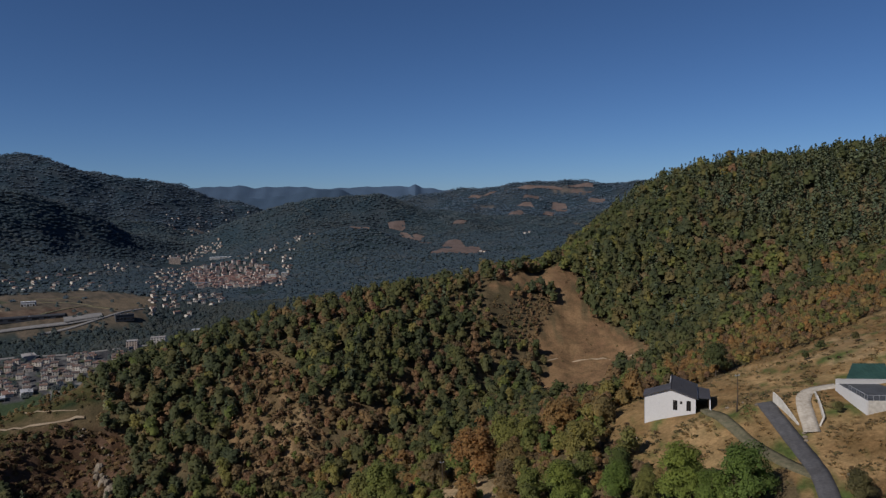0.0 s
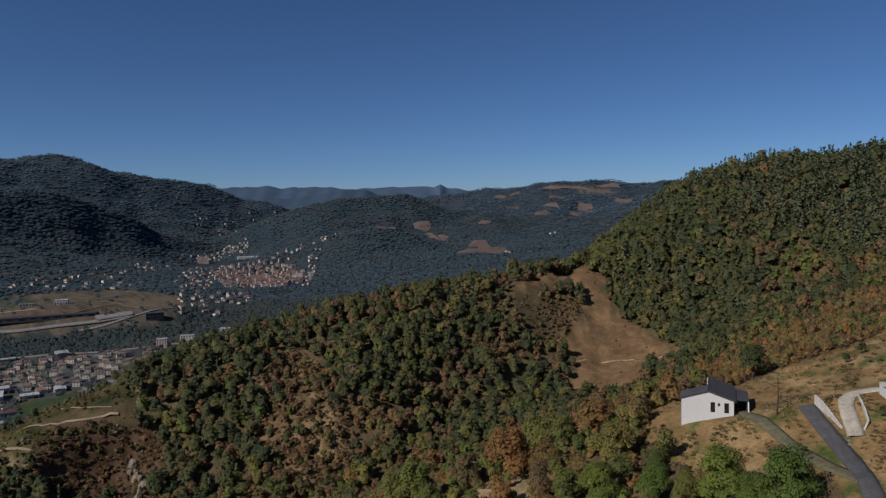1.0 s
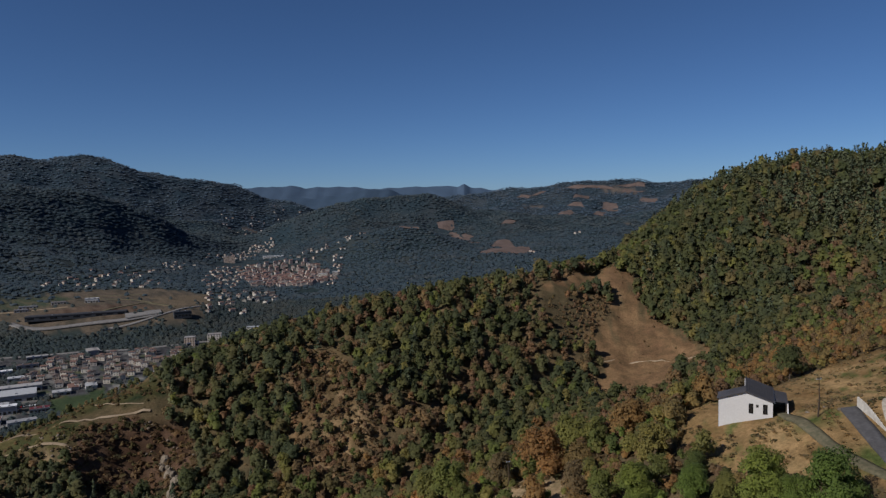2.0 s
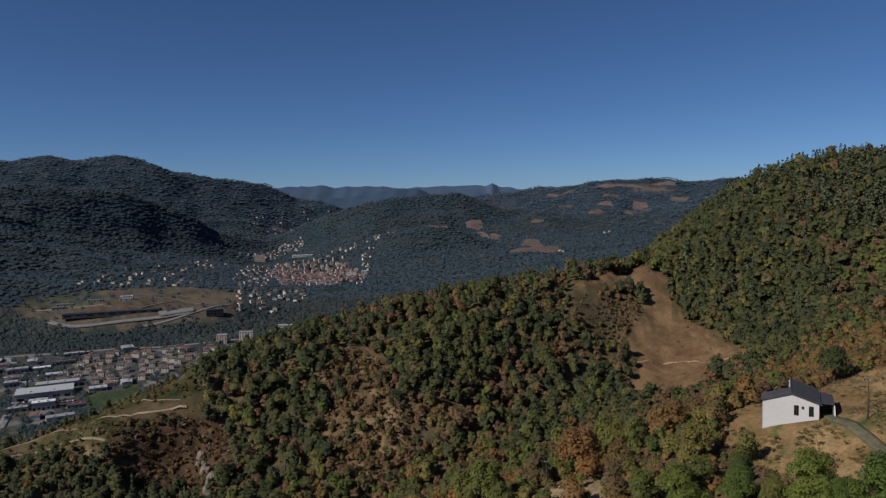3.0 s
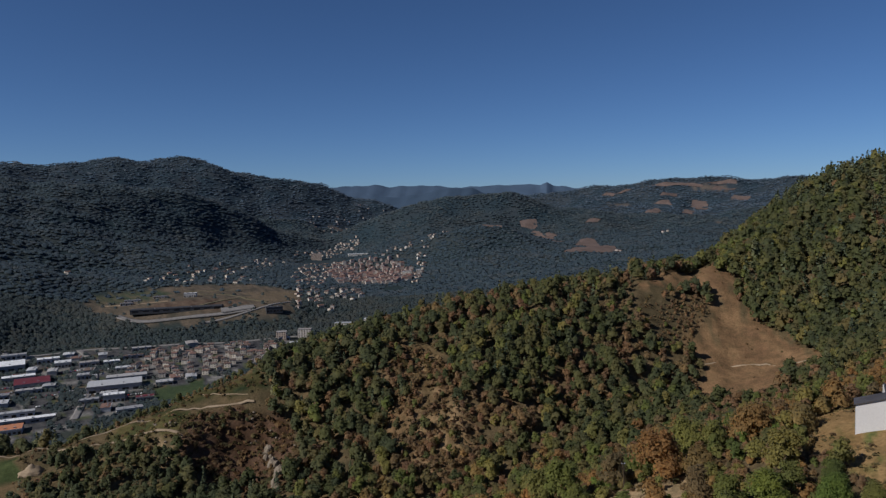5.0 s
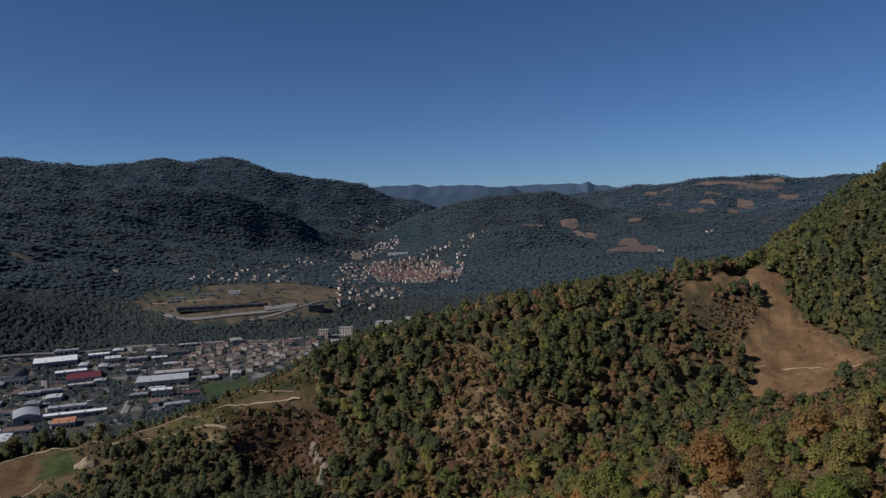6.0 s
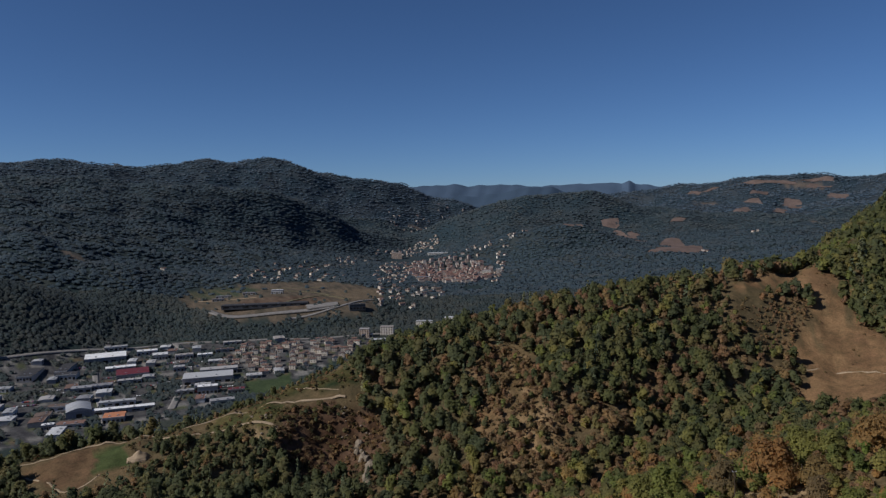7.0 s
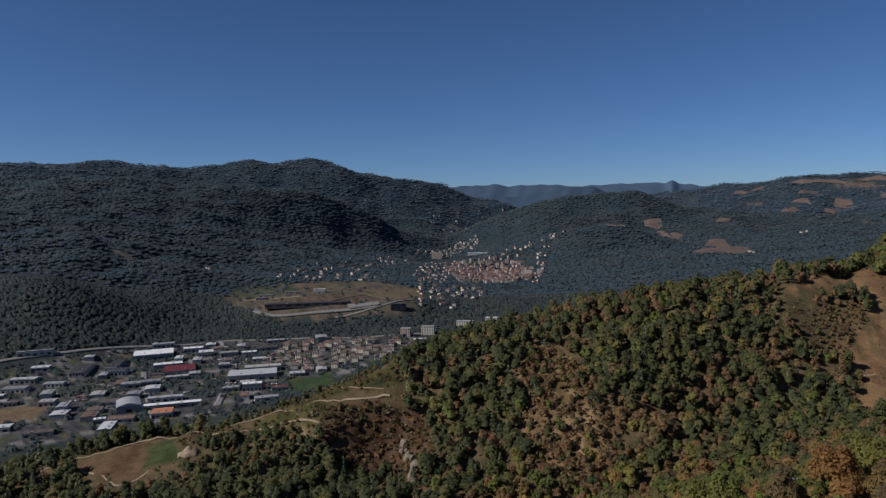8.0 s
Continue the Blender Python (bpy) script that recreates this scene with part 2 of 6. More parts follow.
# ---- lie of the land: crests, gullies and foot lines, each a run of (x, y, z) ----
LAND = {
    "house_spur": [(150, -40, 215), (110, 60, 205), (80, 100, 189), (66, 134, 181.5), (54, 138, 178.3), (44, 152, 173.3), (37, 171, 169), (34, 190, 160)],
    "house_pad": [(38, 150, 170.6), (50, 146, 175), (56, 152, 175.2), (60, 166, 174.5)],
    "house_lawn": [(30, 140, 166.5), (38, 134, 170), (46, 130, 173.5), (28, 122, 166), (40, 112, 170), (52, 108, 175.5)],
    "dry_slope": [(90, 150, 187.5), (120, 175, 192), (160, 215, 196), (215, 280, 199), (300, 360, 215)],
    "drive_bank": [(60, 122, 178.4), (70, 128, 181.5), (84, 126, 185.2), (66, 105, 179.3), (76, 90, 184)],
    "camera_spur": [(60, 70, 181), (30, 60, 172), (0, 40, 165), (-40, 10, 150), (0, -80, 190), (-90, -120, 150)],
    "near_flank": [(12, 120, 156), (8, 160, 154.5), (-3, 165, 152), (-20, 170, 145.5), (5, 200, 143), (24, 215, 146)],
    "near_foot": [(-40, 170, 134), (-60, 120, 128), (-110, 80, 112), (-180, 60, 95)],
    "gully": [(150, 330, 168), (100, 318, 146), (66, 330, 127), (30, 322, 116), (-15, 300, 104), (-65, 280, 96), (-108, 276, 90), (-165, 268, 84), (-205, 235, 80), (-270, 205, 70)],
    "meadow": [(48, 375, 112), (62, 400, 115), (72, 434, 121), (60, 459, 138), (68, 500, 157), (67, 527, 167)],
    "hill_face": [(-10, 371, 111), (-30, 340, 108), (-65, 329, 110), (-67, 351, 124), (-53, 392, 134), (-90, 388, 131), (-107, 379, 131), (-20, 430, 140), (20, 450, 145)],
    "hill_crest": [(40, 520, 167), (19, 507, 165), (-6, 494, 161), (-46, 470, 159.5), (-95, 445, 150), (-150, 418, 138), (-186, 385, 129), (-206, 345, 119)],
    "hill_shoulder": [(-181, 344, 118.5), (-211, 338, 116.5), (-247, 320, 105.5), (-285, 308, 99.5), (-311, 293, 95.5), (-331, 277, 91.5), (-348, 257, 86.5), (-400, 225, 74)],
    "shoulder_field": [(-205, 317, 110.3), (-240, 300, 101), (-268, 290, 97.5), (-297, 272, 91.5), (-285, 256, 86.5), (-320, 252, 83.5)],
    "cliff_foot": [(-128, 322, 100), (-158, 316, 95), (-168, 322, 93), (-172, 300, 87), (-206, 288, 92)],
    "shoulder_back": [(-240, 352, 108), (-230, 400, 104), (-288, 330, 91), (-335, 312, 82), (-330, 420, 60), (-400, 310, 58), (-430, 250, 56)],
    "hill_back": [(-190, 480, 90), (-90, 560, 95), (30, 640, 90), (-260, 560, 30), (-100, 760, 20)],
    "cone_foot": [(100, 474, 137), (127, 454, 138), (122, 419, 132), (180, 420, 150), (250, 420, 178)],
    "cone_face": [(112, 511, 161), (171, 536, 190), (177, 463, 152), (205, 480, 172), (225, 520, 196), (290, 480, 210)],
    "cone_crest": [(90, 560, 172), (130, 610, 192), (168, 650, 215), (200, 617, 234), (242, 602, 245), (280, 584, 245), (318, 566, 250), (360, 545, 258), (470, 500, 275), (600, 420, 300)],
    "cone_back": [(150, 760, 150), (280, 720, 180), (420, 700, 200), (200, 1000, 60), (500, 900, 160)],
    "floor_near": [(-900, 250, -14), (-760, 420, -12), (-640, 520, -11), (-560, 620, -11), (-520, 740, -10), (-470, 860, -8), (-420, 1050, -4), (-380, 1300, 0)],
    "floor_far": [(-1100, 560, -12), (-950, 730, -10), (-860, 905, -8), (-767, 1010, -6), (-640, 1090, -4), (-512, 1150, -2), (-410, 1300, 0)],
    "floor_mid": [(-850, 500, -13), (-740, 640, -12), (-670, 780, -11), (-600, 920, -9), (-500, 1020, -5)],
    "near_hill_foot": [(-470, 480, 4), (-420, 620, 4), (-390, 760, 4), (-360, 950, 4), (-300, 1200, 10), (-250, 1500, 20)],
    "terrace_foot": [(-880, 1060, 0), (-760, 1120, 0), (-640, 1172, 0), (-540, 1212, 0)],
    "terrace_edge": [(-930, 1125, 22), (-800, 1180, 25), (-680, 1215, 26), (-571, 1248, 25), (-500, 1330, 14)],
    "terrace_back": [(-1010, 1360, 37), (-940, 1480, 40), (-830, 1580, 38), (-690, 1640, 32), (-570, 1500, 22)],
    "town": [(-480, 1700, 8), (-520, 2050, 6), (-640, 1950, 10), (-760, 2000, 16), (-620, 2300, 6), (-760, 2560, 6), (-950, 2300, 24), (-900, 2760, 8)],
    "upper_valley": [(-1060, 2720, 10), (-1000, 3050, 22), (-1010, 3500, 72), (-985, 3800, 112)],
    "west_foot": [(-1250, 700, 20), (-1060, 945, 80), (-1150, 1300, 80), (-1250, 1600, 85), (-1120, 1950, 70), (-1150, 2300, 60)],
    "west_mid": [(-1700, 800, 140), (-1490, 1340, 165), (-1450, 1800, 150), (-1380, 2150, 125), (-1320, 2550, 110)],
    "west_crest": [(-2600, 1600, 290), (-2235, 2028, 350), (-2100, 2160, 347), (-1790, 2424, 318), (-1665, 2510, 306), (-1494, 2614, 280), (-1374, 2677, 215), (-1280, 2800, 140)],
    "west_back": [(-2300, 2500, 240), (-1900, 2900, 200), (-1500, 3200, 160)],
    "high_crest": [(-3600, 2000, 440), (-3277, 2655, 480), (-3149, 2804, 470), (-2930, 3030, 487), (-2701, 3234, 452), (-2611, 3307, 448), (-2366, 3485, 502), (-2263, 3552, 474), (-2072, 3665, 504), (-1905, 3753, 438), (-1640, 3875, 376), (-1397, 3967, 318), (-1154, 4045, 227), (-1034, 4060, 188), (-939, 4080, 157), (-813, 4100, 116)],
    "high_back": [(-3200, 3600, 300), (-2300, 4350, 250), (-1500, 4600, 200)],
    "wood_hill": [(-723, 2502, 42), (-546, 2545, 90), (-350, 2577, 124), (-179, 2593, 97), (20, 2598, 55), (250, 2500, 70)],
    "wood_hill_back": [(-620, 2900, 60), (-300, 3000, 60), (-209, 3230, 106), (0, 3000, 70)],
    "centre_crest": [(-936, 3377, 162), (-800, 3410, 206), (-671, 3438, 238), (-410, 3477, 256), (-282, 3488, 255), (-181, 3494, 221), (16, 3498, 165), (200, 3450, 150)],
    "centre_back": [(-600, 3900, 150), (-100, 4000, 170), (500, 3900, 190)],
    "plateau_crest": [(-253, 4392, 248), (87, 4397, 290), (264, 4389, 294), (379, 4380, 322), (678, 4342, 337), (900, 4300, 322), (1400, 4150, 330)],
    "plateau_face": [(500, 3500, 130), (819, 4050, 240), (700, 3000, 110), (1300, 3300, 220)],
    "plateau_back": [(1400, 4700, 250), (700, 4800, 240), (0, 4850, 230), (-800, 4850, 200)],
    "behind": [(300, -400, 290), (-100, -600, 230), (-500, -500, 120), (-900, -200, 10), (-1600, 0, 60), (-2400, 600, 260), (900, 0, 330), (1300, 900, 300)],
    "rim": [(4900, 0, 420), (3500, 3500, 400), (0, -4900, 420), (-4000, -2900, 300), (-4700, 900, 420), (3500, -3500, 400)],
}


def land_samples():
    out = []
    for line in LAND.values():
        for a, b in zip(line, line[1:]):
            a, b = np.array(a, float), np.array(b, float)
            step = max(28.0, 0.13 * np.hypot(*a[:2]))
            n = 1 if line is LAND["rim"] or line is LAND["behind"] else max(1, min(4, int(np.hypot(*(b - a)[:2]) / step)))
            out += [a + (b - a) * k / n for k in range(n)]
        out.append(np.array(line[-1], float))
    return np.array(out)


SPOT = land_samples()
SOFT = 4.0 + 0.03 * np.hypot(SPOT[:, 0], SPOT[:, 1])


def land_kernel(p):
    d2 = (p[:, None, 0] - SPOT[None, :, 0]) ** 2 + (p[:, None, 1] - SPOT[None, :, 1]) ** 2
    return np.sqrt(d2 + SOFT[None, :] ** 2)


def land_solve():
    n = len(SPOT)
    a = np.zeros((n + 3, n + 3))
    a[:n, :n] = land_kernel(SPOT) - np.diag(0.02 * SOFT)
    a[:n, n:] = np.c_[np.ones(n), SPOT[:, :2] / 1000]
    a[n:, :n] = a[:n, n:].T
    return np.linalg.solve(a, np.r_[SPOT[:, 2], 0, 0, 0])


LAND_W = land_solve()
WAVES = np.random.RandomState(5).uniform(0, 1, (40, 4))


def ripple(x, y, size, k0, k1):
    """Gentle irregular swell of about unit height, with bumps of the given size."""
    out = np.zeros_like(x)
    for a, b, c, d in WAVES[k0:k1]:
        ang, w = a * 6.283, (0.6 + 1.1 * b) * 6.283 / size
        out += np.sin((x * np.cos(ang) + y * np.sin(ang)) * w + c * 6.283 + 1.4 * np.sin((y * np.cos(ang) - x * np.sin(ang)) * w * 0.7 + d * 6.283))
    return out / (k1 - k0) ** 0.5


def ground_z(x, y):
    x, y = np.atleast_1d(np.asarray(x, float)), np.atleast_1d(np.asarray(y, float))
    shape, x, y = x.shape, x.ravel(), y.ravel()
    z = np.empty(len(x))
    for k in range(0, len(x), 20000):
        p = np.c_[x[k : k + 20000], y[k : k + 20000]]
        z[k : k + 20000] = land_kernel(p) @ LAND_W[:-3] + LAND_W[-3] + p @ LAND_W[-2:] / 1000
    r = np.hypot(x, y)
    rough = np.clip((z - 28) / 60, 0, 1) * np.clip((r - 700) / 900, 0, 1)
    z += rough * (9 * ripple(x, y, 420, 0, 9) + 4 * ripple(x, y, 160, 9, 18))
    near = np.clip((900 - r) / 300, 0, 1) * np.clip((z - 30) / 30, 0, 1) * np.clip((r - 190) / 60, 0.12, 1)
    z += near * (1.2 * ripple(x, y, 38, 18, 27) + 0.5 * ripple(x, y, 14, 27, 36))
    return z.reshape(shape)


# ---- ground ----
def part(name, data, parent, label=""):
    """One mesh object under a thing or a part."""
    ob = new(name, data)
    ob.parent = parent
    if label:
        tagged(ob, label)
    return ob


def inside(x, y, loop):
    """Which points lie inside a closed loop."""
    hit = np.zeros(x.shape, bool)
    for (ax, ay), (bx, by) in zip(loop, loop[1:] + loop[:1]):
        with np.errstate(divide="ignore", invalid="ignore"):
            hit ^= ((ay > y) != (by > y)) & (x < (bx - ax) * (y - ay) / (by - ay) + ax)
    return hit


def near_line(x, y, line, width):
    out = np.zeros(x.shape, bool)
    for (ax, ay), (bx, by) in zip(line, line[1:]):
        t = np.clip(((x - ax) * (bx - ax) + (y - ay) * (by - ay)) / ((bx - ax) ** 2 + (by - ay) ** 2), 0, 1)
        out |= np.hypot(x - ax - t * (bx - ax), y - ay - t * (by - ay)) < width
    return out


MEADOW = [(28, 490), (48, 512), (66, 532), (80, 547), (86, 538), (82, 524), (92, 520), (101, 513), (92, 506), (92, 492), (100, 481), (110, 464), (118, 432), (120, 405), (108, 396), (94, 388), (86, 372), (72, 368), (56, 380), (50, 402), (52, 410), (59, 432), (56, 445), (58, 458), (68, 472), (74, 485), (73, 500), (64, 505), (52, 497), (40, 487), (32, 482)]
DRY = [(36, 127), (33.5, 140), (33.5, 156), (37, 168), (50, 178), (62, 182), (74, 189), (96, 186), (124, 204), (170, 205), (150, 130), (100, 84), (62, 90), (54, 98), (47, 117)]
STRAW = [(82, 163), (90, 169), (100, 181), (99, 165), (88, 146), (84, 146), (81, 153)]
LAWN = [(-216, 333), (-235, 330), (-247, 327), (-207, 371), (-188, 376), (-174, 350), (-208, 345)]
FIELD = [(-321, 271), (-311, 290), (-287, 304), (-268, 289), (-277, 275), (-284, 262)]
FIELD_GREEN = [(-292, 290), (-287, 304), (-268, 289), (-277, 275), (-281, 273)]
SCREE = [(-209, 332), (-177, 341), (-155, 340), (-145, 320), (-144, 297), (-167, 303), (-188, 302), (-200, 308), (-204, 318)]
GRASSY = [(-251, 318), (-239, 333), (-209, 333), (-203, 320), (-212, 316), (-234, 315)]
STRIP = [(-272, 309), (-251, 318), (-234, 315), (-212, 316), (-203, 318), (-200, 309), (-218, 309), (-231, 308), (-245, 304), (-266, 301)]
SAND_PATCH = [(-214, 312), (-204, 313), (-199, 302), (-207, 299)]
PLAYING_FIELD = [(-546, 838), (-498, 872), (-455, 800), (-470, 765), (-512, 768)]
PLOUGHED = [(-860, 560), (-800, 650), (-765, 650), (-730, 600), (-790, 520)]
BRUSH = [(-118, 396), (-98, 398), (-76, 374), (-64, 340), (-50, 318), (-58, 300), (-82, 298), (-104, 326)]
THICKET = [(30, 466), (50, 481), (66, 489), (73, 480), (70, 462), (58, 440), (40, 438), (30, 452)]
SPUR_BARE = [(-9, 156), (4, 154), (13, 158), (15, 166), (5, 172), (-8, 170)]
SANDY = [(-114, 396), (-98, 362), (-88, 332), (-70, 318), (-57, 328), (-80, 352), (-82, 388), (-100, 400)]
TERRACE = [(-959, 1239), (-1023, 1376), (-968, 1452), (-900, 1545), (-814, 1618), (-632, 1541), (-569, 1412), (-534, 1275), (-560, 1235), (-654, 1196), (-775, 1154), (-830, 1172), (-920, 1213)]
BELT = [(-930, 1060), (-760, 1112), (-560, 1195), (-430, 1280), (-370, 1500), (-440, 1480), (-530, 1290), (-570, 1222), (-650, 1193), (-811, 1155), (-930, 1120)]
GREEN_TERRACE = [(-955, 1275), (-1019, 1381), (-946, 1465), (-870, 1440), (-837, 1313)]
TAN_TERRACE = [(-657, 1320), (-709, 1459), (-632, 1541), (-580, 1422), (-587, 1303)]
EARTH_TERRACE = [(-800, 1215), (-820, 1260), (-700, 1330), (-630, 1290), (-660, 1240)]
TOWN_FLOOR = [(-1010, 640), (-890, 935), (-790, 1045), (-500, 1140), (-440, 1100), (-490, 820), (-520, 700), (-570, 600), (-700, 480)]
CLEARINGS = [(-1308, 1349, 40, 16), (-1226, 1586, 14, 10), (568, 3170, 50, 26), (-1180, 3500, 90, 24), (250, 3950, 70, 26), (720, 4150, 120, 26)]


def cover_colours(x, y, z):
    r = np.hypot(x, y)
    n1, n2, n3 = ripple(x, y, 60, 3, 12), ripple(x, y, 17, 14, 24), ripple(x, y, 300, 22, 32)
    c = np.empty((len(x), 3))
    c[:] = (0.105, 0.080, 0.046)                                        # forest floor, leaf litter
    c += np.clip(n1, -1, 1)[:, None] * np.array([0.02, 0.012, 0.006])
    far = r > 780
    # far ground: haze is painted into the cover colour, bluer with distance
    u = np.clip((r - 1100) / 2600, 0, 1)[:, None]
    haze_tone = np.array([0.036, 0.046, 0.044]) * (1 - u) + np.array([0.034, 0.048, 0.064]) * u
    c[far] = (haze_tone + np.clip(n3, -1, 1)[:, None] * np.array([0.008, 0.005, 0.003]))[far]
    flat = inside(x, y, TOWN_FLOOR)
    c[flat] = np.array([0.068, 0.068, 0.075]) + np.clip(n2[flat], -1, 1)[:, None] * 0.03
    yard = ripple(x, y, 48, 1, 11)
    c[flat & (yard > 0.7)] = (0.19, 0.185, 0.185)
    c[flat & (yard < -0.6)] = (0.070, 0.080, 0.045)
    c[flat & (yard < -1.15)] = (0.12, 0.095, 0.065)
    for loop, base, swing in (
        (BRUSH, (0.160, 0.108, 0.060), (0.04, 0.03, 0.02)),
        (PLAYING_FIELD, (0.050, 0.070, 0.036), (0.008, 0.01, 0.004)),
        (PLOUGHED, (0.150, 0.110, 0.075), (0.02, 0.02, 0.01)),
        (TERRACE, (0.104, 0.086, 0.068), (0.035, 0.024, 0.018)),
        (GREEN_TERRACE, (0.072, 0.076, 0.052), (0.03, 0.015, 0.01)),
        (TAN_TERRACE, (0.142, 0.112, 0.080), (0.02, 0.015, 0.01)),
        (EARTH_TERRACE, (0.100, 0.072, 0.056), (0.05, 0.04, 0.03)),
        (MEADOW, (0.172, 0.109, 0.061), (0.035, 0.024, 0.012)),
        (DRY, (0.230, 0.153, 0.074), (0.070, 0.052, 0.028)),
        (STRAW, (0.300, 0.212, 0.115), (0.06, 0.05, 0.03)),
        (LAWN, (0.054, 0.052, 0.023), (0.035, 0.022, 0.008)),
        (FIELD, (0.118, 0.077, 0.046), (0.02, 0.015, 0.008)),
        (FIELD_GREEN, (0.050, 0.066, 0.027), (0.01, 0.01, 0.004)),
        (SCREE, (0.090, 0.056, 0.038), (0.045, 0.030, 0.022)),
        (STRIP, (0.102, 0.080, 0.046), (0.04, 0.03, 0.02)),
        (GRASSY, (0.062, 0.064, 0.027), (0.04, 0.022, 0.010)),
        (SAND_PATCH, (0.27, 0.20, 0.12), (0.05, 0.04, 0.03)),
        (SPUR_BARE, (0.27, 0.20, 0.12), (0.07, 0.05, 0.03)),
        (SANDY, (0.165, 0.116, 0.064), (0.07, 0.05, 0.03)),
    ):
        wob = 9 if loop in (TERRACE, GREEN_TERRACE, TAN_TERRACE, EARTH_TERRACE) else 6 if loop is MEADOW else 2.5
        k = inside(x + wob * n2, y + wob * n1, loop)
        c[k] = np.array(base) + np.clip(0.7 * n2[k] + 0.5 * n1[k], -1, 1)[:, None] * np.array(swing)
    damp = np.clip(1.1 * ripple(x, y, 24, 8, 17) + 0.7 * ripple(x, y, 6, 25, 36) - 0.45, 0, 1) * inside(x, y, DRY)
    c += damp[:, None] * (np.array([0.075, 0.095, 0.030]) - c)
    for cx, cy, a, b in CLEARINGS:
        k = ((x - cx) / a) ** 2 + ((y - cy) / b) ** 2 < 0.75 + 0.35 * n1 + 0.3 * n2
        c[k] = (0.120, 0.100, 0.088)
    return np.clip(c, 0.01, 0.9)


def mesh_np(name, verts, faces, material, colours=None, tint=None, smooth=False, normals=None):
    """A mesh from arrays: faces all of one size."""
    me = bpy.data.meshes.new(name)
    k = faces.shape[1]
    me.vertices.add(len(verts))
    me.vertices.foreach_set("co", np.ascontiguousarray(verts, np.float32).ravel())
    me.loops.add(faces.size)
    me.loops.foreach_set("vertex_index", np.ascontiguousarray(faces, np.int32).ravel())
    me.polygons.add(len(faces))
    me.polygons.foreach_set("loop_start", np.arange(0, faces.size, k, dtype=np.int32))
    me.polygons.foreach_set("use_smooth", np.full(len(faces), smooth))
    if colours is not None:
        a = me.attributes.new("cover", "FLOAT_COLOR", "POINT")
        a.data.foreach_set("color", np.c_[colours, np.ones(len(colours))].astype(np.float32).ravel())
    if tint is not None:
        a = me.attributes.new("tint", "FLOAT", "FACE")
        a.data.foreach_set("value", tint.astype(np.float32))
    if normals is not None:
        a = me.attributes.new("custom_normal", "FLOAT_VECTOR", "POINT")
        a.data.foreach_set("vector", np.ascontiguousarray(normals, np.float32).ravel())
    me.materials.append(material)
    me.update(calc_edges=True)
    return me


HUB = (-12.0, -1.0)


def build_ground():
    ang = np.radians(np.r_[np.arange(-60, 42, 0.27), np.arange(42, 300, 3.0)])
    rad = np.r_[0.02, 6.0, 14.0, 20 * 1.0165 ** np.arange(0, 338)]
    rad = np.r_[rad[rad < 4920], 4930]
    a, r = np.meshgrid(ang, rad)
    x, y = HUB[0] + r * np.sin(a), HUB[1] + r * np.cos(a)
    x, y = x.ravel(), y.ravel()
    z = ground_z(x, y)
    n, k = len(ang), len(rad)
    i = np.arange(k - 1)[:, None] * n + np.arange(n)[None]
    j = np.arange(k - 1)[:, None] * n + (np.arange(n)[None] + 1) % n
    faces = np.stack([i, j, j + n, i + n], -1).reshape(-1, 4)
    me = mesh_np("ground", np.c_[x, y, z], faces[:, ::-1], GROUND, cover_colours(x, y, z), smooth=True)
    ob = tagged(new("ground", me), "dry grass, bracken and woodland hillsides falling to a valley floor", "ground", kind="structure")
    return ob


build_ground()


def skyline_table():
    """For a fan of directions, the steepest line of sight met up to each distance."""
    ang = np.radians(np.arange(-62, 44, 0.5))
    rad = 40 * 1.02 ** np.arange(0, 244)
    a, r = np.meshgrid(ang, rad)
    z = ground_z(HUB[0] + r * np.sin(a), HUB[1] + r * np.cos(a))
    return ang, rad, np.maximum.accumulate((z - 219) / r, axis=0)


FAN = skyline_table()


def seen_from_path(x, y, top):
    """Whether a top stands above the land that lies before it, as far as the fan reaches."""
    ang, rad, steep = FAN
    a, r = np.arctan2(x - HUB[0], y - HUB[1]), np.hypot(x - HUB[0], y - HUB[1])
    i = np.clip(((a - ang[0]) / (ang[1] - ang[0])).round().astype(int), 0, len(ang) - 1)
    j = np.clip((np.log(r / rad[0]) / np.log(1.02)).astype(int) - 1, 0, len(rad) - 1)
    return (top - 219) / r > steep[j, i] - 0.004


# ---- trees ----
def cards(rs, centres, outward, size, spread=0.42, thin=0.6, lift=0.4):
    """Leaf clumps: one small blade at each centre, shaded as part of the rounded crown that it belongs to."""
    n = len(centres)
    normal = outward + rs.normal(0, spread, (n, 3))
    normal /= np.linalg.norm(normal, axis=1)[:, None] + 1e-9
    side = np.cross(normal, rs.normal(0, 1, (n, 3)))
    side /= np.linalg.norm(side, axis=1)[:, None] + 1e-9
    up = np.cross(normal, side)
    s = size * rs.uniform(0.55, 1.45, n)[:, None]
    side, up = side * s, up * s * rs.uniform(thin, 1.1, n)[:, None]
    v = np.stack([centres - side - 0.5 * up, centres + side * 0.9 - 0.6 * up, centres + up * 1.1 + normal * s * 0.15], 1)
    round_ = outward + (0, 0, lift) + rs.normal(0, 0.16, (n, 3))
    round_ /= np.linalg.norm(round_, axis=1)[:, None] + 1e-9
    return v.reshape(-1, 3), np.arange(3 * n).reshape(n, 3), np.repeat(round_, 3, axis=0)


def ico_arrays():
    bm = bmesh.new()
    bmesh.ops.create_icosphere(bm, subdivisions=1, radius=1)
    out = np.array([v.co for v in bm.verts]), np.array([[v.index for v in f.verts] for f in bm.faces if f.calc_center_median().z > -0.5])
    bm.free()
    return out


ICO = ico_arrays()


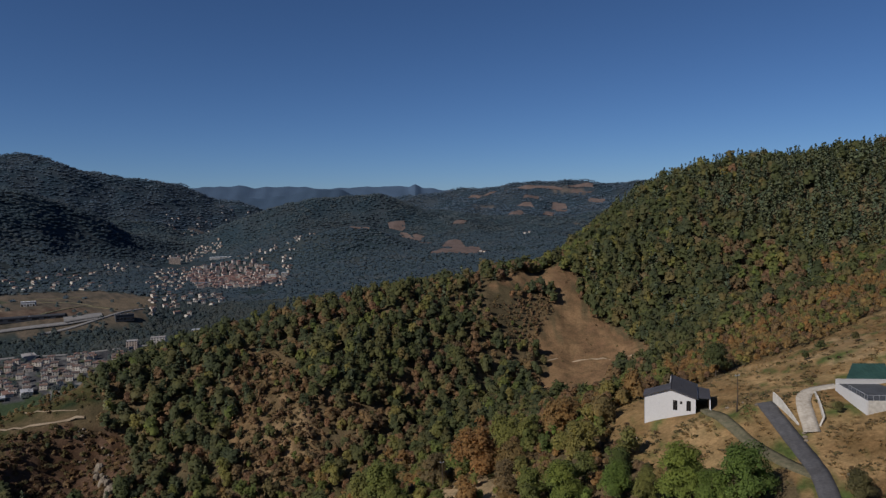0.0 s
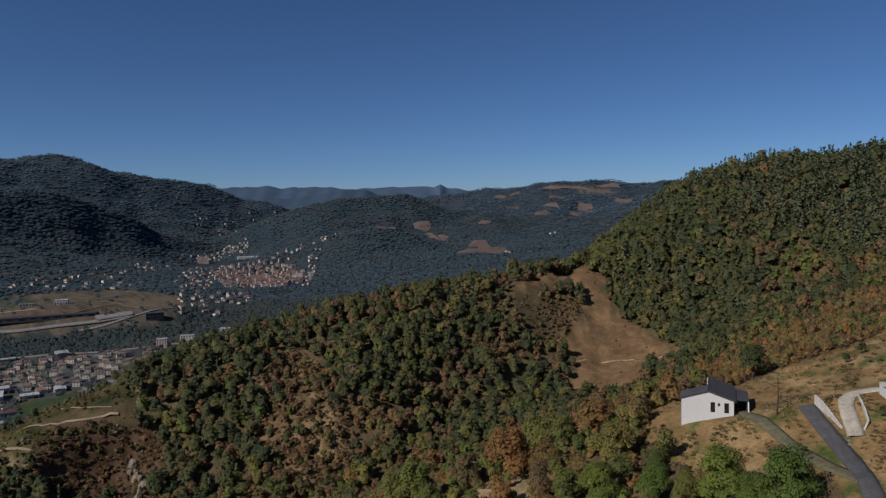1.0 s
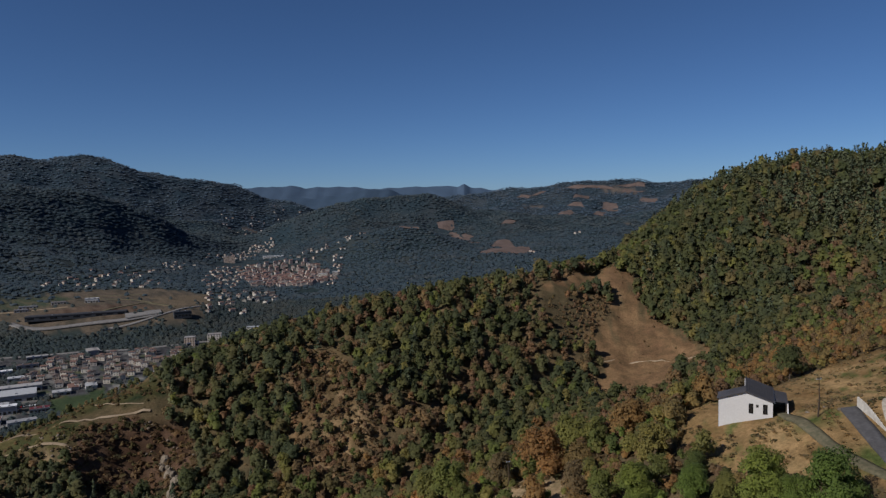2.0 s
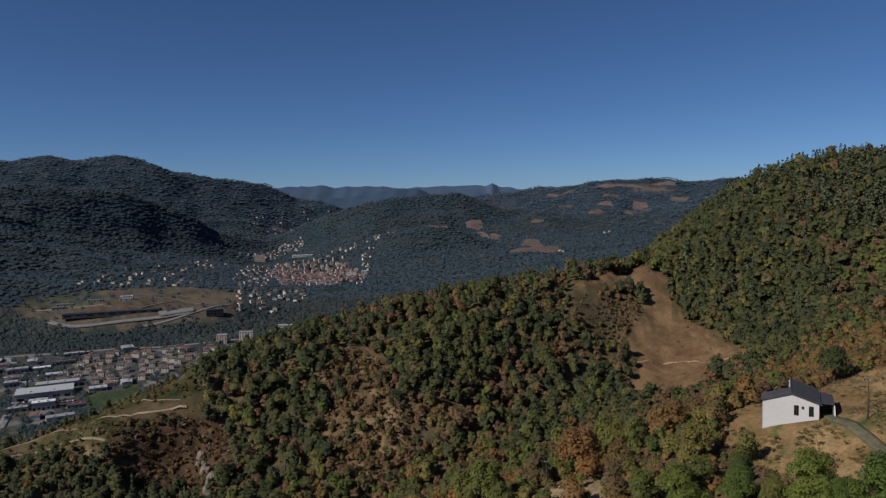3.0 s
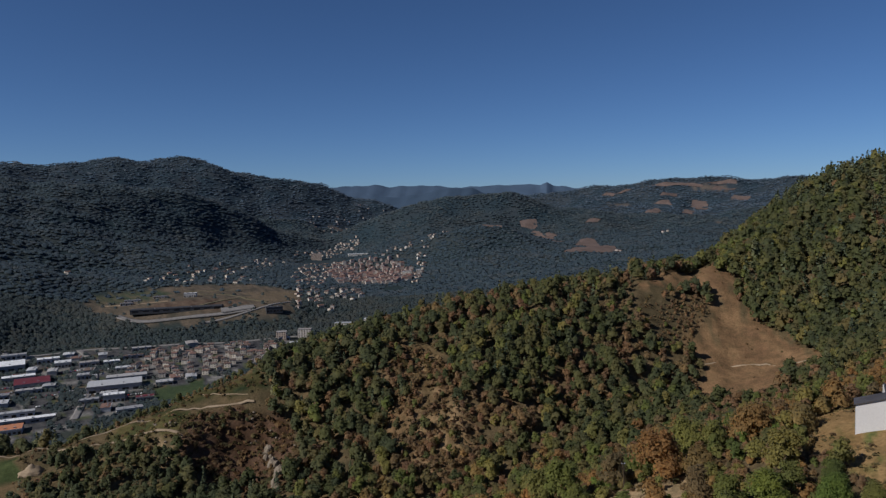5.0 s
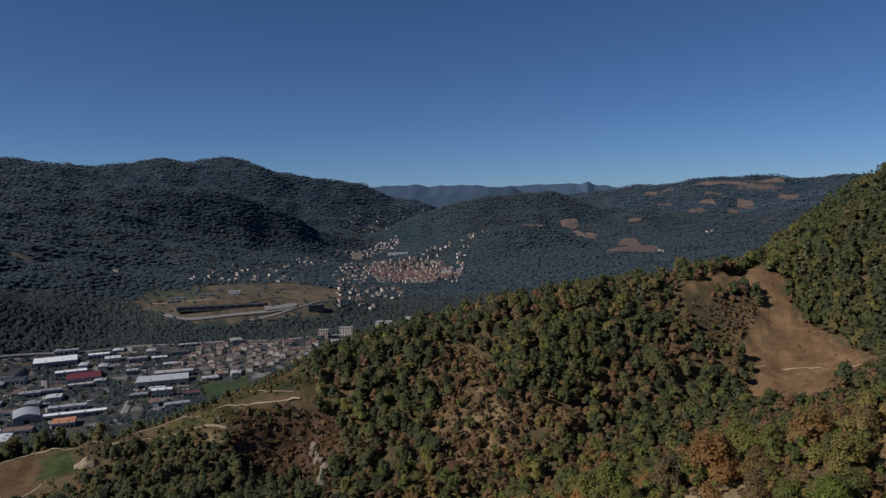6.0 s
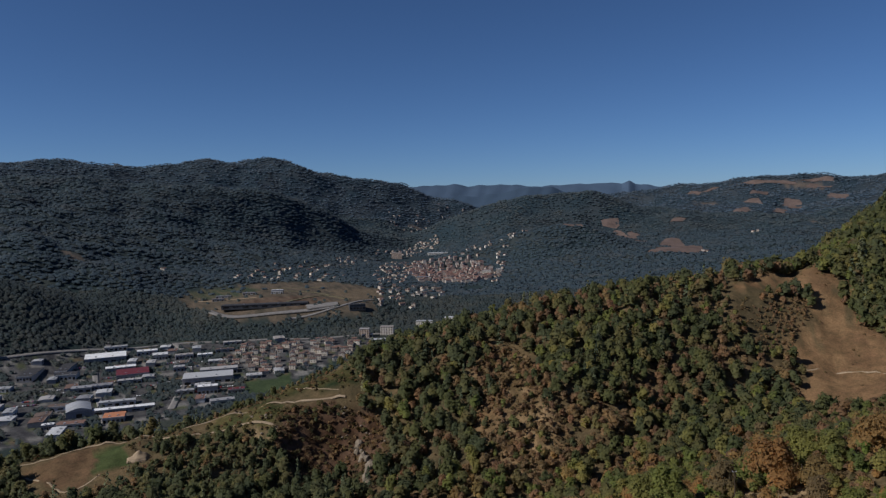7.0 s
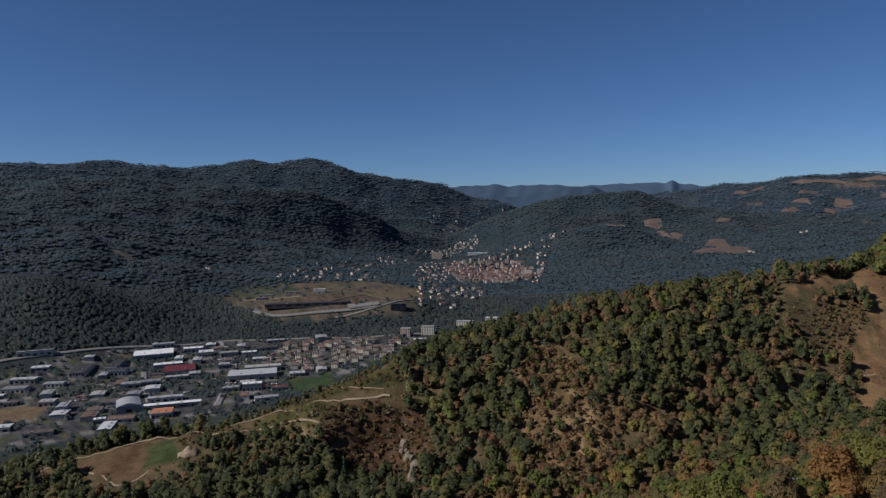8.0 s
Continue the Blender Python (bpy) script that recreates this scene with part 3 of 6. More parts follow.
def lobed_crown(rs, count, size, height, radius, base, lobes, rugged=False):
    """A crown of leaf clumps round uneven lobes; base is where the leaves begin."""
    mids, rads = [], []
    for k in range(lobes):
        a, u = rs.uniform(0, 6.283), (k + 0.5) / lobes
        reach = radius * (0.74 if rugged else 0.62) * np.sqrt(rs.uniform(0.05, 1)) * (1.12 - 0.6 * u)
        mids.append((reach * np.cos(a), reach * np.sin(a), base + (height - base) * (0.2 + 0.62 * u)))
        rads.append(radius * (rs.uniform(0.16, 0.40) if rugged else rs.uniform(0.32, 0.56)))
    mids, rads = np.array(mids), np.array(rads)
    pick = rs.choice(lobes, count, p=rads**2 / (rads**2).sum())
    d = rs.normal(0, 1, (count, 3))
    d /= np.linalg.norm(d, axis=1)[:, None]
    d[:, 2] = np.where(d[:, 2] < -0.35, -d[:, 2], d[:, 2])
    c = mids[pick] + d * rads[pick, None] * rs.uniform(0.72, 1.25 if rugged else 1.16, (count, 1))
    whole = c - np.array([0, 0, base + 0.35 * (height - base)])
    whole /= np.linalg.norm(whole, axis=1)[:, None] + 1e-9
    leaves = cards(rs, c, 0.5 * d + 0.5 * whole, size, 0.45, 0.6, 0.75)
    # dense inner foliage: one uneven clump in each lobe
    ico, tri = ICO
    if count < 200:
        big = np.argsort(-rads)[:6]
        mids, rads, lobes = mids[big], rads[big] * 1.12, len(big)
    bulk = ico[None] * (rads[:, None, None] * (0.6 if rugged else 0.78) * rs.uniform(0.7, 1.15, (lobes, len(ico), 1))) + mids[:, None]
    lean = ico[None] * 0.6 + (bulk - np.array([0, 0, base + 0.3 * (height - base)])) / radius * 0.5 + np.array([0, 0, 0.45])
    lean /= np.linalg.norm(lean, axis=2)[..., None] + 1e-9
    faces = (tri[None] + np.arange(lobes)[:, None, None] * len(ico)).reshape(-1, 3) + len(leaves[0])
    return np.concatenate([leaves[0], bulk.reshape(-1, 3)]), np.concatenate([leaves[1], faces]), np.concatenate([leaves[2], lean.reshape(-1, 3)])


def conifer_crown(rs, count, size, height, radius, base):
    u = rs.uniform(0, 1, count) ** 1.35
    tier = np.round(u * 11) / 11
    a = rs.uniform(0, 6.283, count)
    reach = radius * (1 - tier) ** 0.85 * np.sqrt(rs.uniform(0.15, 1, count)) + 0.06
    c = np.c_[reach * np.cos(a), reach * np.sin(a), base + (height - base) * (0.03 + 0.97 * u) - reach * 0.28]
    d = np.c_[np.cos(a) * 0.6, np.sin(a) * 0.6, np.full(count, 0.75)]
    return cards(rs, c, d, size * (1.05 - 0.55 * u).mean(), 0.45)


def trunk_arrays(rs, height, thick, limbs=0, sides=5):
    """A tapered, slightly crooked trunk with limbs, as quads."""
    vs, fs = [], []

    def tube(p, q, r0, r1, rings=3):
        start = sum(len(v) for v in vs)
        axis = np.array(q, float) - p
        e1 = np.cross(axis, (0.3, 0.9, 0.2))
        e1 /= np.linalg.norm(e1)
        e2 = np.cross(axis, e1)
        e2 /= np.linalg.norm(e2)
        th = np.arange(sides) * 6.283 / sides
        for k in range(rings):
            u = k / (rings - 1)
            mid = np.array(p) + axis * u + (rs.normal(0, 0.02, 3) * np.linalg.norm(axis) if 0 < u < 1 else 0)
            vs.append(mid + (r0 + (r1 - r0) * u) * (np.cos(th)[:, None] * e1 + np.sin(th)[:, None] * e2))
            if k:
                b = start + (k - 1) * sides
                fs.extend([b + i, b + (i + 1) % sides, b + sides + (i + 1) % sides, b + sides + i] for i in range(sides))

    tube(np.array((0, 0, -0.8)), (0, 0, height), thick, thick * 0.3)
    for k in range(limbs):
        a, u = rs.uniform(0, 6.283), rs.uniform(0.35, 0.75)
        p = np.array((0, 0, height * u))
        tube(p, p + np.array((np.cos(a), np.sin(a), 0.9)) * height * 0.32, thick * 0.4, thick * 0.12, 2)
    return np.concatenate(vs), np.array(fs)


SHAPE = {  # height, crown radius, height of lowest leaves, lobes
    "oak": (10.0, 4.3, 1.2, 11),
    "ash": (9.5, 3.7, 0.8, 9),
    "holm": (9.4, 4.2, 0.8, 11),
    "hazel": (8.8, 4.4, 0.3, 11),
    "chestnut": (8.2, 4.2, 0.6, 13),
    "russet": (7.2, 3.1, 1.0, 8),
    "pine": (11.0, 2.5, 1.2, 0),
}


def crown_arrays(rs, species, count, size, rugged=False):
    h, r, b, lobes = SHAPE[species]
    if species == "pine":
        return conifer_crown(rs, count, size, h, r, b)
    return lobed_crown(rs, count, size, h, r, b, lobes * 3 if rugged else lobes, rugged)


# stands of one mixture, each a loop on the plan: species and their shares
STANDS = [
    ([(-34, 392), (-8, 416), (-4, 383), (-17, 358), (-52, 336), (-62, 341), (-35, 361)], ("russet", "oak", "ash"), (0.76, 0.18, 0.06)),
    ([(-88, 404), (-56, 430), (-19, 438), (-20, 402), (-36, 367), (-59, 352), (-73, 379)], ("oak", "ash", "holm", "pine"), (0.38, 0.26, 0.18, 0.18)),
    ([(-22, 374), (2, 395), (34, 417), (42, 384), (27, 352), (-3, 317), (-18, 334)], ("holm", "oak", "ash", "russet"), (0.50, 0.26, 0.12, 0.12)),
    ([(29, 474), (57, 496), (74, 487), (66, 459), (44, 445), (33, 456)], ("russet", "oak"), (0.85, 0.15)),
    ([(-110, 300), (-60, 325), (-18, 330), (40, 360), (40, 300), (-30, 245), (-110, 270)], ("oak", "ash", "russet", "chestnut"), (0.20, 0.28, 0.42, 0.10)),
    ([(-10, 430), (30, 425), (60, 440), (50, 400), (20, 395)], ("russet", "oak", "holm"), (0.62, 0.2, 0.18)),
    ([(-130, 420), (-60, 440), (20, 460), (60, 540), (-50, 520), (-140, 450)], ("oak", "pine", "holm", "russet", "ash"), (0.26, 0.15, 0.15, 0.37, 0.07)),
    ([(178, 464), (196, 518), (228, 500), (232, 440), (205, 432)], ("russet", "oak", "ash"), (0.62, 0.2, 0.18)),
    ([(131, 591), (110, 534), (86, 517), (56, 537), (56, 625), (110, 640)], ("ash", "oak", "russet"), (0.46, 0.34, 0.20)),
    ([(165, 580), (211, 540), (236, 495), (244, 440), (490, 400), (490, 700), (130, 700), (140, 630)], ("pine", "oak", "russet", "ash"), (0.80, 0.15, 0.02, 0.03)),
]


def stand_of(x, y, v):
    """The number of the stand that each place lies in, or -1; v are even random numbers that ruffle the edges."""
    n = ripple(x, y, 55, 6, 14)
    px, py = x + 5 * n + 6 * (v - 0.5), y + 6 * n
    out = np.full(len(x), -1)
    for k in range(len(STANDS) - 1, -1, -1):
        out[inside(px, py, STANDS[k][0])] = k
    return n, out


def species_at(x, y, u, n, k):
    """Which species grows at a place; u is an even random number, n the swell of the land, k the stand."""
    found = STANDS[k] if k >= 0 else None
    if y < 250 and x > -60:                      # by the house: mixed autumn scrub
        names, odds = ("ash", "chestnut", "oak", "russet"), (0.40, 0.32, 0.03, 0.25)
        if x > 70:
            odds = (0.1, 0.3, 0.1, 0.5)
    elif x > 55 and y < 290:                     # rust-coloured edge above the dry slope
        names, odds = ("chestnut", "russet", "ash", "oak"), (0.60, 0.30, 0.06, 0.04)
    elif x > 55 and y < 335:
        names, odds = ("russet", "oak", "chestnut", "ash"), (0.46, 0.24, 0.16, 0.14)
    elif x > 165 and y + 26 * n < 425 + 0.38 * max(x - 200, 0):
        names, odds = ("russet", "oak", "ash", "chestnut"), (0.44, 0.34, 0.14, 0.08)
    elif found:
        names, odds = found[1:]
    elif x > 95 or (x > 60 and y > 520):         # the round hill
        names, odds = ("oak", "holm", "ash", "pine", "russet"), (0.56, 0.26, 0.08, 0.07, 0.03)
    elif x < -140 and y < 330:
        names, odds = ("holm", "oak", "russet", "pine"), (0.68, 0.10, 0.08, 0.14)
    elif x < -95:                                # the long wooded hill
        names, odds = ("holm", "oak", "russet", "ash", "pine"), (0.40, 0.20, 0.28, 0.06, 0.06)
    else:
        names, odds = ("oak", "holm", "russet", "ash"), (0.27, 0.18, 0.44, 0.11)
    k, total = 0, odds[0]
    while u > total and k < len(names) - 1:
        k += 1
        total += odds[k]
    return names[k]


TRACK = [(-400, 228), (-348, 257), (-331, 277), (-311, 293), (-285, 308), (-266, 312), (-254, 317), (-246, 325), (-237, 332), (-214, 334), (-198, 338.5), (-178, 344)]
SPUR = [(-268, 305), (-249, 309), (-241, 315), (-223, 316), (-207, 317), (-202, 315)]
BARE = [(MEADOW, 0.0), ([(18, 474), (28, 492), (60, 522), (68, 506), (45, 484), (30, 466)], 0.0), (DRY, 0.0), (LAWN, 0.04), (FIELD, 0.0), (SCREE, 0.55), (GRASSY, 0.0), (STRIP, 0.08), (SANDY, 0.5), (BRUSH, 0.8), (SPUR_BARE, 0.12)]


def wooded(x, y, u):
    """Whether a tree may stand at each place."""
    ok = np.ones(x.shape, bool)
    for loop, keep in BARE:
        ok &= ~inside(x, y, loop) | (u < keep)
    ok &= ~near_line(x, y, TRACK, 8.0) & ~near_line(x, y, SPUR, 4.5) & (np.hypot(x + 264, y - 286) > 10)
    ok &= ~inside(x, y, [(-322, 272), (-312, 262), (-282, 252), (-262, 266), (-264, 292), (-287, 306)])
    return ok


def scatter(step, box, rs):
    x0, y0, x1, y1 = box
    gx, gy = np.meshgrid(np.arange(x0, x1, step), np.arange(y0, y1, step))
    x = (gx + rs.uniform(-0.48, 0.48, gx.shape) * step).ravel()
    y = (gy + rs.uniform(-0.48, 0.48, gy.shape) * step).ravel()
    return x, y


def hill_normals(x, y, d):
    """The upward normals of the land, taken over a span of d metres."""
    gx = (ground_z(x + d, y) - ground_z(x - d, y)) / (2 * d)
    gy = (ground_z(x, y + d) - ground_z(x, y - d)) / (2 * d)
    n = np.c_[-gx, -gy, np.ones(len(x))]
    return n / np.linalg.norm(n, axis=1)[:, None]


def in_sight(x, y, margin=4.0):
    """Within the wide fan of land that lies before the path."""
    a = np.degrees(np.arctan2(x - HUB[0], y - HUB[1]))
    return (a > -53 - margin) & (a < 33 + margin)


def planted(templates, x, y, z, turn, size, tint, material, name, slope=None):
    """Many copies of a few leaf templates, joined into one mesh; slope leans their shading with the hillside."""
    vs, fs, ns, ts, start = [], [], [], [], 0
    for k, (v, f, n) in enumerate(templates):
        pick = np.arange(k, len(x), len(templates))
        if not len(pick):
            continue
        c, s = np.cos(turn[pick])[:, None], np.sin(turn[pick])[:, None]
        sz = size[pick][:, None]
        p = np.empty((len(pick), len(v), 3), np.float32)
        p[..., 0] = (v[None, :, 0] * c - v[None, :, 1] * s) * sz + x[pick, None]
        p[..., 1] = (v[None, :, 0] * s + v[None, :, 1] * c) * sz + y[pick, None]
        p[..., 2] = v[None, :, 2] * (sz * (0.85 + 0.3 * ((pick * 0.618) % 1))[:, None]) + z[pick, None]
        q = np.empty_like(p)
        q[..., 0] = n[None, :, 0] * c - n[None, :, 1] * s
        q[..., 1] = n[None, :, 0] * s + n[None, :, 1] * c
        q[..., 2] = n[None, :, 2]
        if slope is not None:
            q = q * 0.7 + slope[pick][:, None]
            q /= np.linalg.norm(q, axis=2)[..., None] + 1e-9
        fs.append((f[None] + (np.arange(len(pick)) * len(v))[:, None, None]).reshape(-1, f.shape[1]) + start)
        vs.append(p.reshape(-1, 3))
        ns.append(q.reshape(-1, 3))
        ts.append(np.repeat(tint[pick], len(f)))
        start += p.shape[0] * p.shape[1]
    return mesh_np(name, np.concatenate(vs), np.concatenate(fs), material, tint=np.concatenate(ts), smooth=True, normals=np.concatenate(ns))


LABEL = {
    "oak": "dense dark green oak among the hillside woods",
    "ash": "light yellow-green ash tree with a rounded crown",
    "holm": "dense dark green holm oak on the hillside",
    "hazel": "bright green hazel tree with a dense broad crown",
    "chestnut": "orange-brown autumn chestnut tree with a broad crown",
    "russet": "rust-brown tree with thin dry leaves",
    "pine": "dark green pointed pine on the slope",
}
NEAR = {}


def near_tree(species, variant, fine):
    """The first tree of a kind: trunk and crown; the others are copies of it."""
    rs = np.random.RandomState(100 + 7 * variant + len(species))
    h, r, b, _ = SHAPE[species]
    tree = new(species + "_tree")
    tree.empty_display_size = 0.5
    v, f = trunk_arrays(rs, h * 0.8, 0.17, 4)
    part("trunk", mesh_np("trunk", v, f, BARK), tree)
    count, blade = (9000, 0.155) if fine else (3200, 0.24)
    if species in ("russet", "pine"):
        count, blade = int(count * 0.8), blade * 0.85
    v, f, n = crown_arrays(rs, species, count, blade, True)
    part("crown", mesh_np("crown", v, f, LEAF[species], smooth=True, normals=n), tree)
    return tagged(tree, LABEL[species], "tree", species + " trees of the slope")


def plant(species, x, y, size, turn, k):
    m = pose(x, y, float(ground_z(x, y)[0]), 0, 0, turn) @ Matrix.Diagonal((size, size, size, 1))
    key = (species, k % 3, math.hypot(x - HUB[0], y - HUB[1]) < 142)
    if key not in NEAR:
        NEAR[key] = near_tree(*key)
        NEAR[key].matrix_basis = m
    else:
        ob = copy_thing(NEAR[key], m)
        ob.matrix_basis = m


# trees that stand out by themselves: species, x, y, size
STAND = [
    ("hazel", 36.4, 117.0, 1.15), ("hazel", 43.4, 108.5, 1.15), ("hazel", 39.0, 111.0, 0.8), ("hazel", 27.3, 126.0, 0.85), ("ash", 31.0, 119.0, 0.8), ("ash", 14.0, 142.0, 0.9), ("hazel", 19.2, 133.0, 1.1),
    ("chestnut", 9.0, 139.0, 0.8), ("ash", 24.0, 138.0, 0.8), ("ash", 30.0, 134.0, 0.7),
    ("chestnut", 4.0, 171.0, 1.55), ("chestnut", 12.5, 165.0, 0.9), ("russet", 9.5, 149.0, 1.2), ("russet", -6.0, 172.0, 1.25), ("chestnut", 25.0, 170.0, 1.2), ("chestnut", 31.0, 197.0, 0.9), ("ash", 12.0, 180.0, 1.35), ("ash", 18.0, 178.0, 1.0), ("ash", -18.0, 165.5, 1.4), ("ash", -23.0, 171.5, 1.2), ("ash", -14.5, 160.0, 0.8), ("ash", 25.4, 147.5, 1.1),
    ("ash", 24.0, 212.0, 0.9), ("ash", 34.0, 207.0, 0.95), ("oak", 68.5, 187.0, 0.95), ("ash", 46.0, 190.0, 1.0), ("oak", 55.5, 99.0, 0.5), ("oak", 67.2, 125.8, 0.22), ("oak", 80.0, 163.0, 0.24), ("oak", 86, 168, 0.28), ("oak", 92, 164, 0.26),
]


def build_trees():
    rs = np.random.RandomState(11)
    for k, (s, x, y, size) in enumerate(STAND):
        plant(s, x, y, size, 67 * k, k)
    # dark trees along the far edge of the shoulder track
    for k, (x, y) in enumerate([(-345, 262), (-338, 272), (-352, 250), (-333, 258), (-326, 252), (-340, 244), (-318, 245), (-360, 262), (-372, 250), (-366, 240), (-350, 236), (-332, 238)]):
        plant("holm" if k % 4 else "pine", x, y, 0.75 + 0.07 * (k * 5 % 7), 77 * k, k)
    for k in range(34):
        u = k / 33
        x, y = -408 + 160 * u + rs.uniform(-4, 4) - 9 - 11 * (k % 2), 232 + 92 * u + 6 * math.sin(3.1 * u) + rs.uniform(-3, 3) + 9 + 9 * (k % 2)
        plant(("holm", "oak", "pine", "holm", "holm")[k % 5], x, y, float(rs.uniform(0.75, 1.25)) * (1.0 if u < 0.6 else 0.5), 51 * k, k)
    # slope and hill woods
    x, y = scatter(4.9, (-480, 60, 480, 700), rs)
    nx, ny = scatter(5.6, (-70, 100, 90, 255), rs)
    bx, by = scatter(4.6, (-125, 300, -25, 410), rs)
    keep = inside(bx, by, BRUSH)
    cx, cy = scatter(7.6, (60, 410, 480, 700), rs)
    tx, ty = scatter(3.4, (24, 436, 78, 506), rs)
    close = inside(tx, ty, THICKET)
    dx, dy = scatter(4.2, (-290, 255, -190, 315), rs)
    below = inside(dx, dy, [(-262, 303), (-203, 310), (-192, 296), (-200, 272), (-250, 255), (-275, 262), (-268, 282)])
    nx, ny = np.r_[nx, bx[keep], cx, tx[close], dx[below]], np.r_[ny, by[keep], cy, ty[close], dy[below]]
    x, y = np.r_[x, nx], np.r_[y, ny]
    r = np.hypot(x - HUB[0], y - HUB[1])
    n = ripple(x, y, 45, 10, 18)
    u = rs.uniform(0, 1, len(x))
    ok = in_sight(x, y) & (r > 95) & (r < 720) & wooded(x, y, u) & ((n + 3.4 * rs.uniform(0, 1, len(x)) > 0.0) | (x < -140))
    for _, sx, sy, sr in STAND:
        ok &= np.hypot(x - sx, y - sy) > 5.5 * sr
    ok &= ~((y < 215) & (x > -35) & (u < 0.36))
    ok &= ~((x > 22) & (y < 130)) & ~((x > 6) & (x < 34) & (y > 128) & (y < 150) & (u < 0.6))
    x, y, r = x[ok], y[ok], r[ok]
    z = ground_z(x, y)
    keep = (z > 34) & (seen_from_path(x, y, z + 9) | (rs.uniform(0, 1, len(x)) < 0.06))
    x, y, z, r = x[keep], y[keep], z[keep], r[keep]
    swell, stand = stand_of(x, y, rs.uniform(0, 1, len(x)))
    kinds = np.array([species_at(*q) for q in zip(x, y, rs.uniform(0, 1, len(x)), swell, stand)])
    size = 0.58 + 0.52 * rs.uniform(0, 1, len(x)) ** 1.5
    size = np.where(y > 300, size * 1.12, size)
    size = np.where((x > 95) & (y > 520), size * 1.18, size)
    size = np.where((y < 250) & (x > -60), size * 0.82, size)
    size = np.where((x > 60) & (y < 330) & (y > 180), size * 0.55, size)
    size = np.where((x > 38) & (x < 90) & (y > 235) & (y < 352), size * 0.55, size)
    size = np.where(inside(x, y, BRUSH), size * 0.62, size)
    size = np.where((x > 10) & (x < 40) & (y > 445) & (y < 482), size * 0.6, size)
    thicket = inside(x, y, THICKET)
    size = np.where(thicket, size * 0.34, size)
    kinds = np.where(thicket & (rs.uniform(0, 1, len(x)) < 0.8), "russet", kinds)
    size = np.where(inside(x, y, [(-290, 300), (-262, 312), (-200, 312), (-195, 288), (-215, 278), (-275, 262)]), size * 0.62, size)
    size = np.where(inside(x, y, [(-275, 322), (-215, 346), (-182, 372), (-195, 430), (-310, 430), (-340, 340)]), size * 0.48, size)
    low = inside(x, y, SCREE)
    size = np.where(low, size * 0.34, size)
    kinds = np.where(low & (rs.uniform(0, 1, len(x)) < 0.7), "russet", kinds)
    kinds = np.where(inside(x, y, BRUSH) & (rs.uniform(0, 1, len(x)) < 0.55), "russet", kinds)
    size = np.where((kinds == "pine") & (x > 95), size * np.where(y < 540, 1.2, 0.95), size)
    turn, tint = rs.uniform(0, 6.283, len(x)), rs.uniform(0, 1, len(x))
    close = np.argsort(r)[:200]
    for k in close:
        plant(str(kinds[k]), x[k], y[k], size[k], np.degrees(turn[k]), int(k))
    rest = np.setdiff1d(np.arange(len(x)), close)
    for s in SHAPE:
        pick = rest[kinds[rest] == s]
        if not len(pick):
            continue
        for lo, hi, count, card in ((0, 235, 520, 0.44), (235, 330, 220, 0.66), (330, 470, 120, 0.84), (470, 900, 62, 1.15)):
            for small in (True, False):
                p = pick[(r[pick] >= lo) & (r[pick] < hi) & ((size[pick] < 0.55) == small)]
                if not len(p):
                    continue
                n, w = (int(count * 0.6), card * 1.12) if small else (count, card)
                forms = [crown_arrays(np.random.RandomState(900 + k + lo), s, n, w * (0.8 if s in ("russet", "pine") else 1.0)) for k in range(5)]
                me = planted(forms, x[p], y[p], z[p], turn[p], size[p], tint[p], LEAF[s], s + "_wood")
                tagged(new(s + "_wood", me), LABEL[s].replace(" tree", " trees").split(" with")[0] + " in a close wood", "wood", kind="stuff")


build_trees()


def build_bushes():
    """Bushes filling the ground between the trees of the near spur and along the rust-coloured edge."""
    rs = np.random.RandomState(55)
    x, y = scatter(3.1, (-60, 105, 200, 300), rs)
    u = rs.uniform(0, 1, len(x))
    edge = (x > 52) & (y > 176) & (y < 300)
    ok = in_sight(x, y) & (((x < 40) & (y < 262)) | edge) & (np.hypot(x - HUB[0], y - HUB[1]) > 105)
    for loop, keep in ((DRY, 0.0), (SPUR_BARE, 0.12)):
        ok &= ~inside(x, y, loop) | (u < keep)
    ok &= ~((x > 20) & (y < 118)) & (u < 0.85)
    x, y = x[ok], y[ok]
    z = ground_z(x, y)
    k = seen_from_path(x, y, z + 3)
    x, y, z = x[k], y[k], z[k]
    n = ripple(x, y, 20, 4, 14)
    odds = rs.uniform(0, 1, len(x)) + 0.22 * n
    rust = x > 52
    kinds = np.where(rust, np.where(odds < 0.55, "chestnut", np.where(odds < 0.9, "russet", "ash")), np.where(odds < 0.30, "ash", np.where(odds < 0.55, "chestnut", np.where(odds < 0.85, "russet", "hazel"))))
    size = rs.uniform(0.22, 0.46, len(x))
    turn, tint = rs.uniform(0, 6.283, len(x)), rs.uniform(0, 1, len(x))
    for s in ("ash", "chestnut", "russet", "hazel"):
        p = np.nonzero(kinds == s)[0]
        forms = [crown_arrays(np.random.RandomState(700 + j), s, 150, 0.62) for j in range(5)]
        me = planted(forms, x[p], y[p], z[p] - 0.2, turn[p], size[p], tint[p], LEAF[s], s + "_bushes")
        tagged(new(s + "_bushes", me), {"ash": "yellow-green", "chestnut": "orange-brown", "russet": "dull brown", "hazel": "fresh green"}[s] + " bushes growing between the trees", "bushes", kind="stuff")


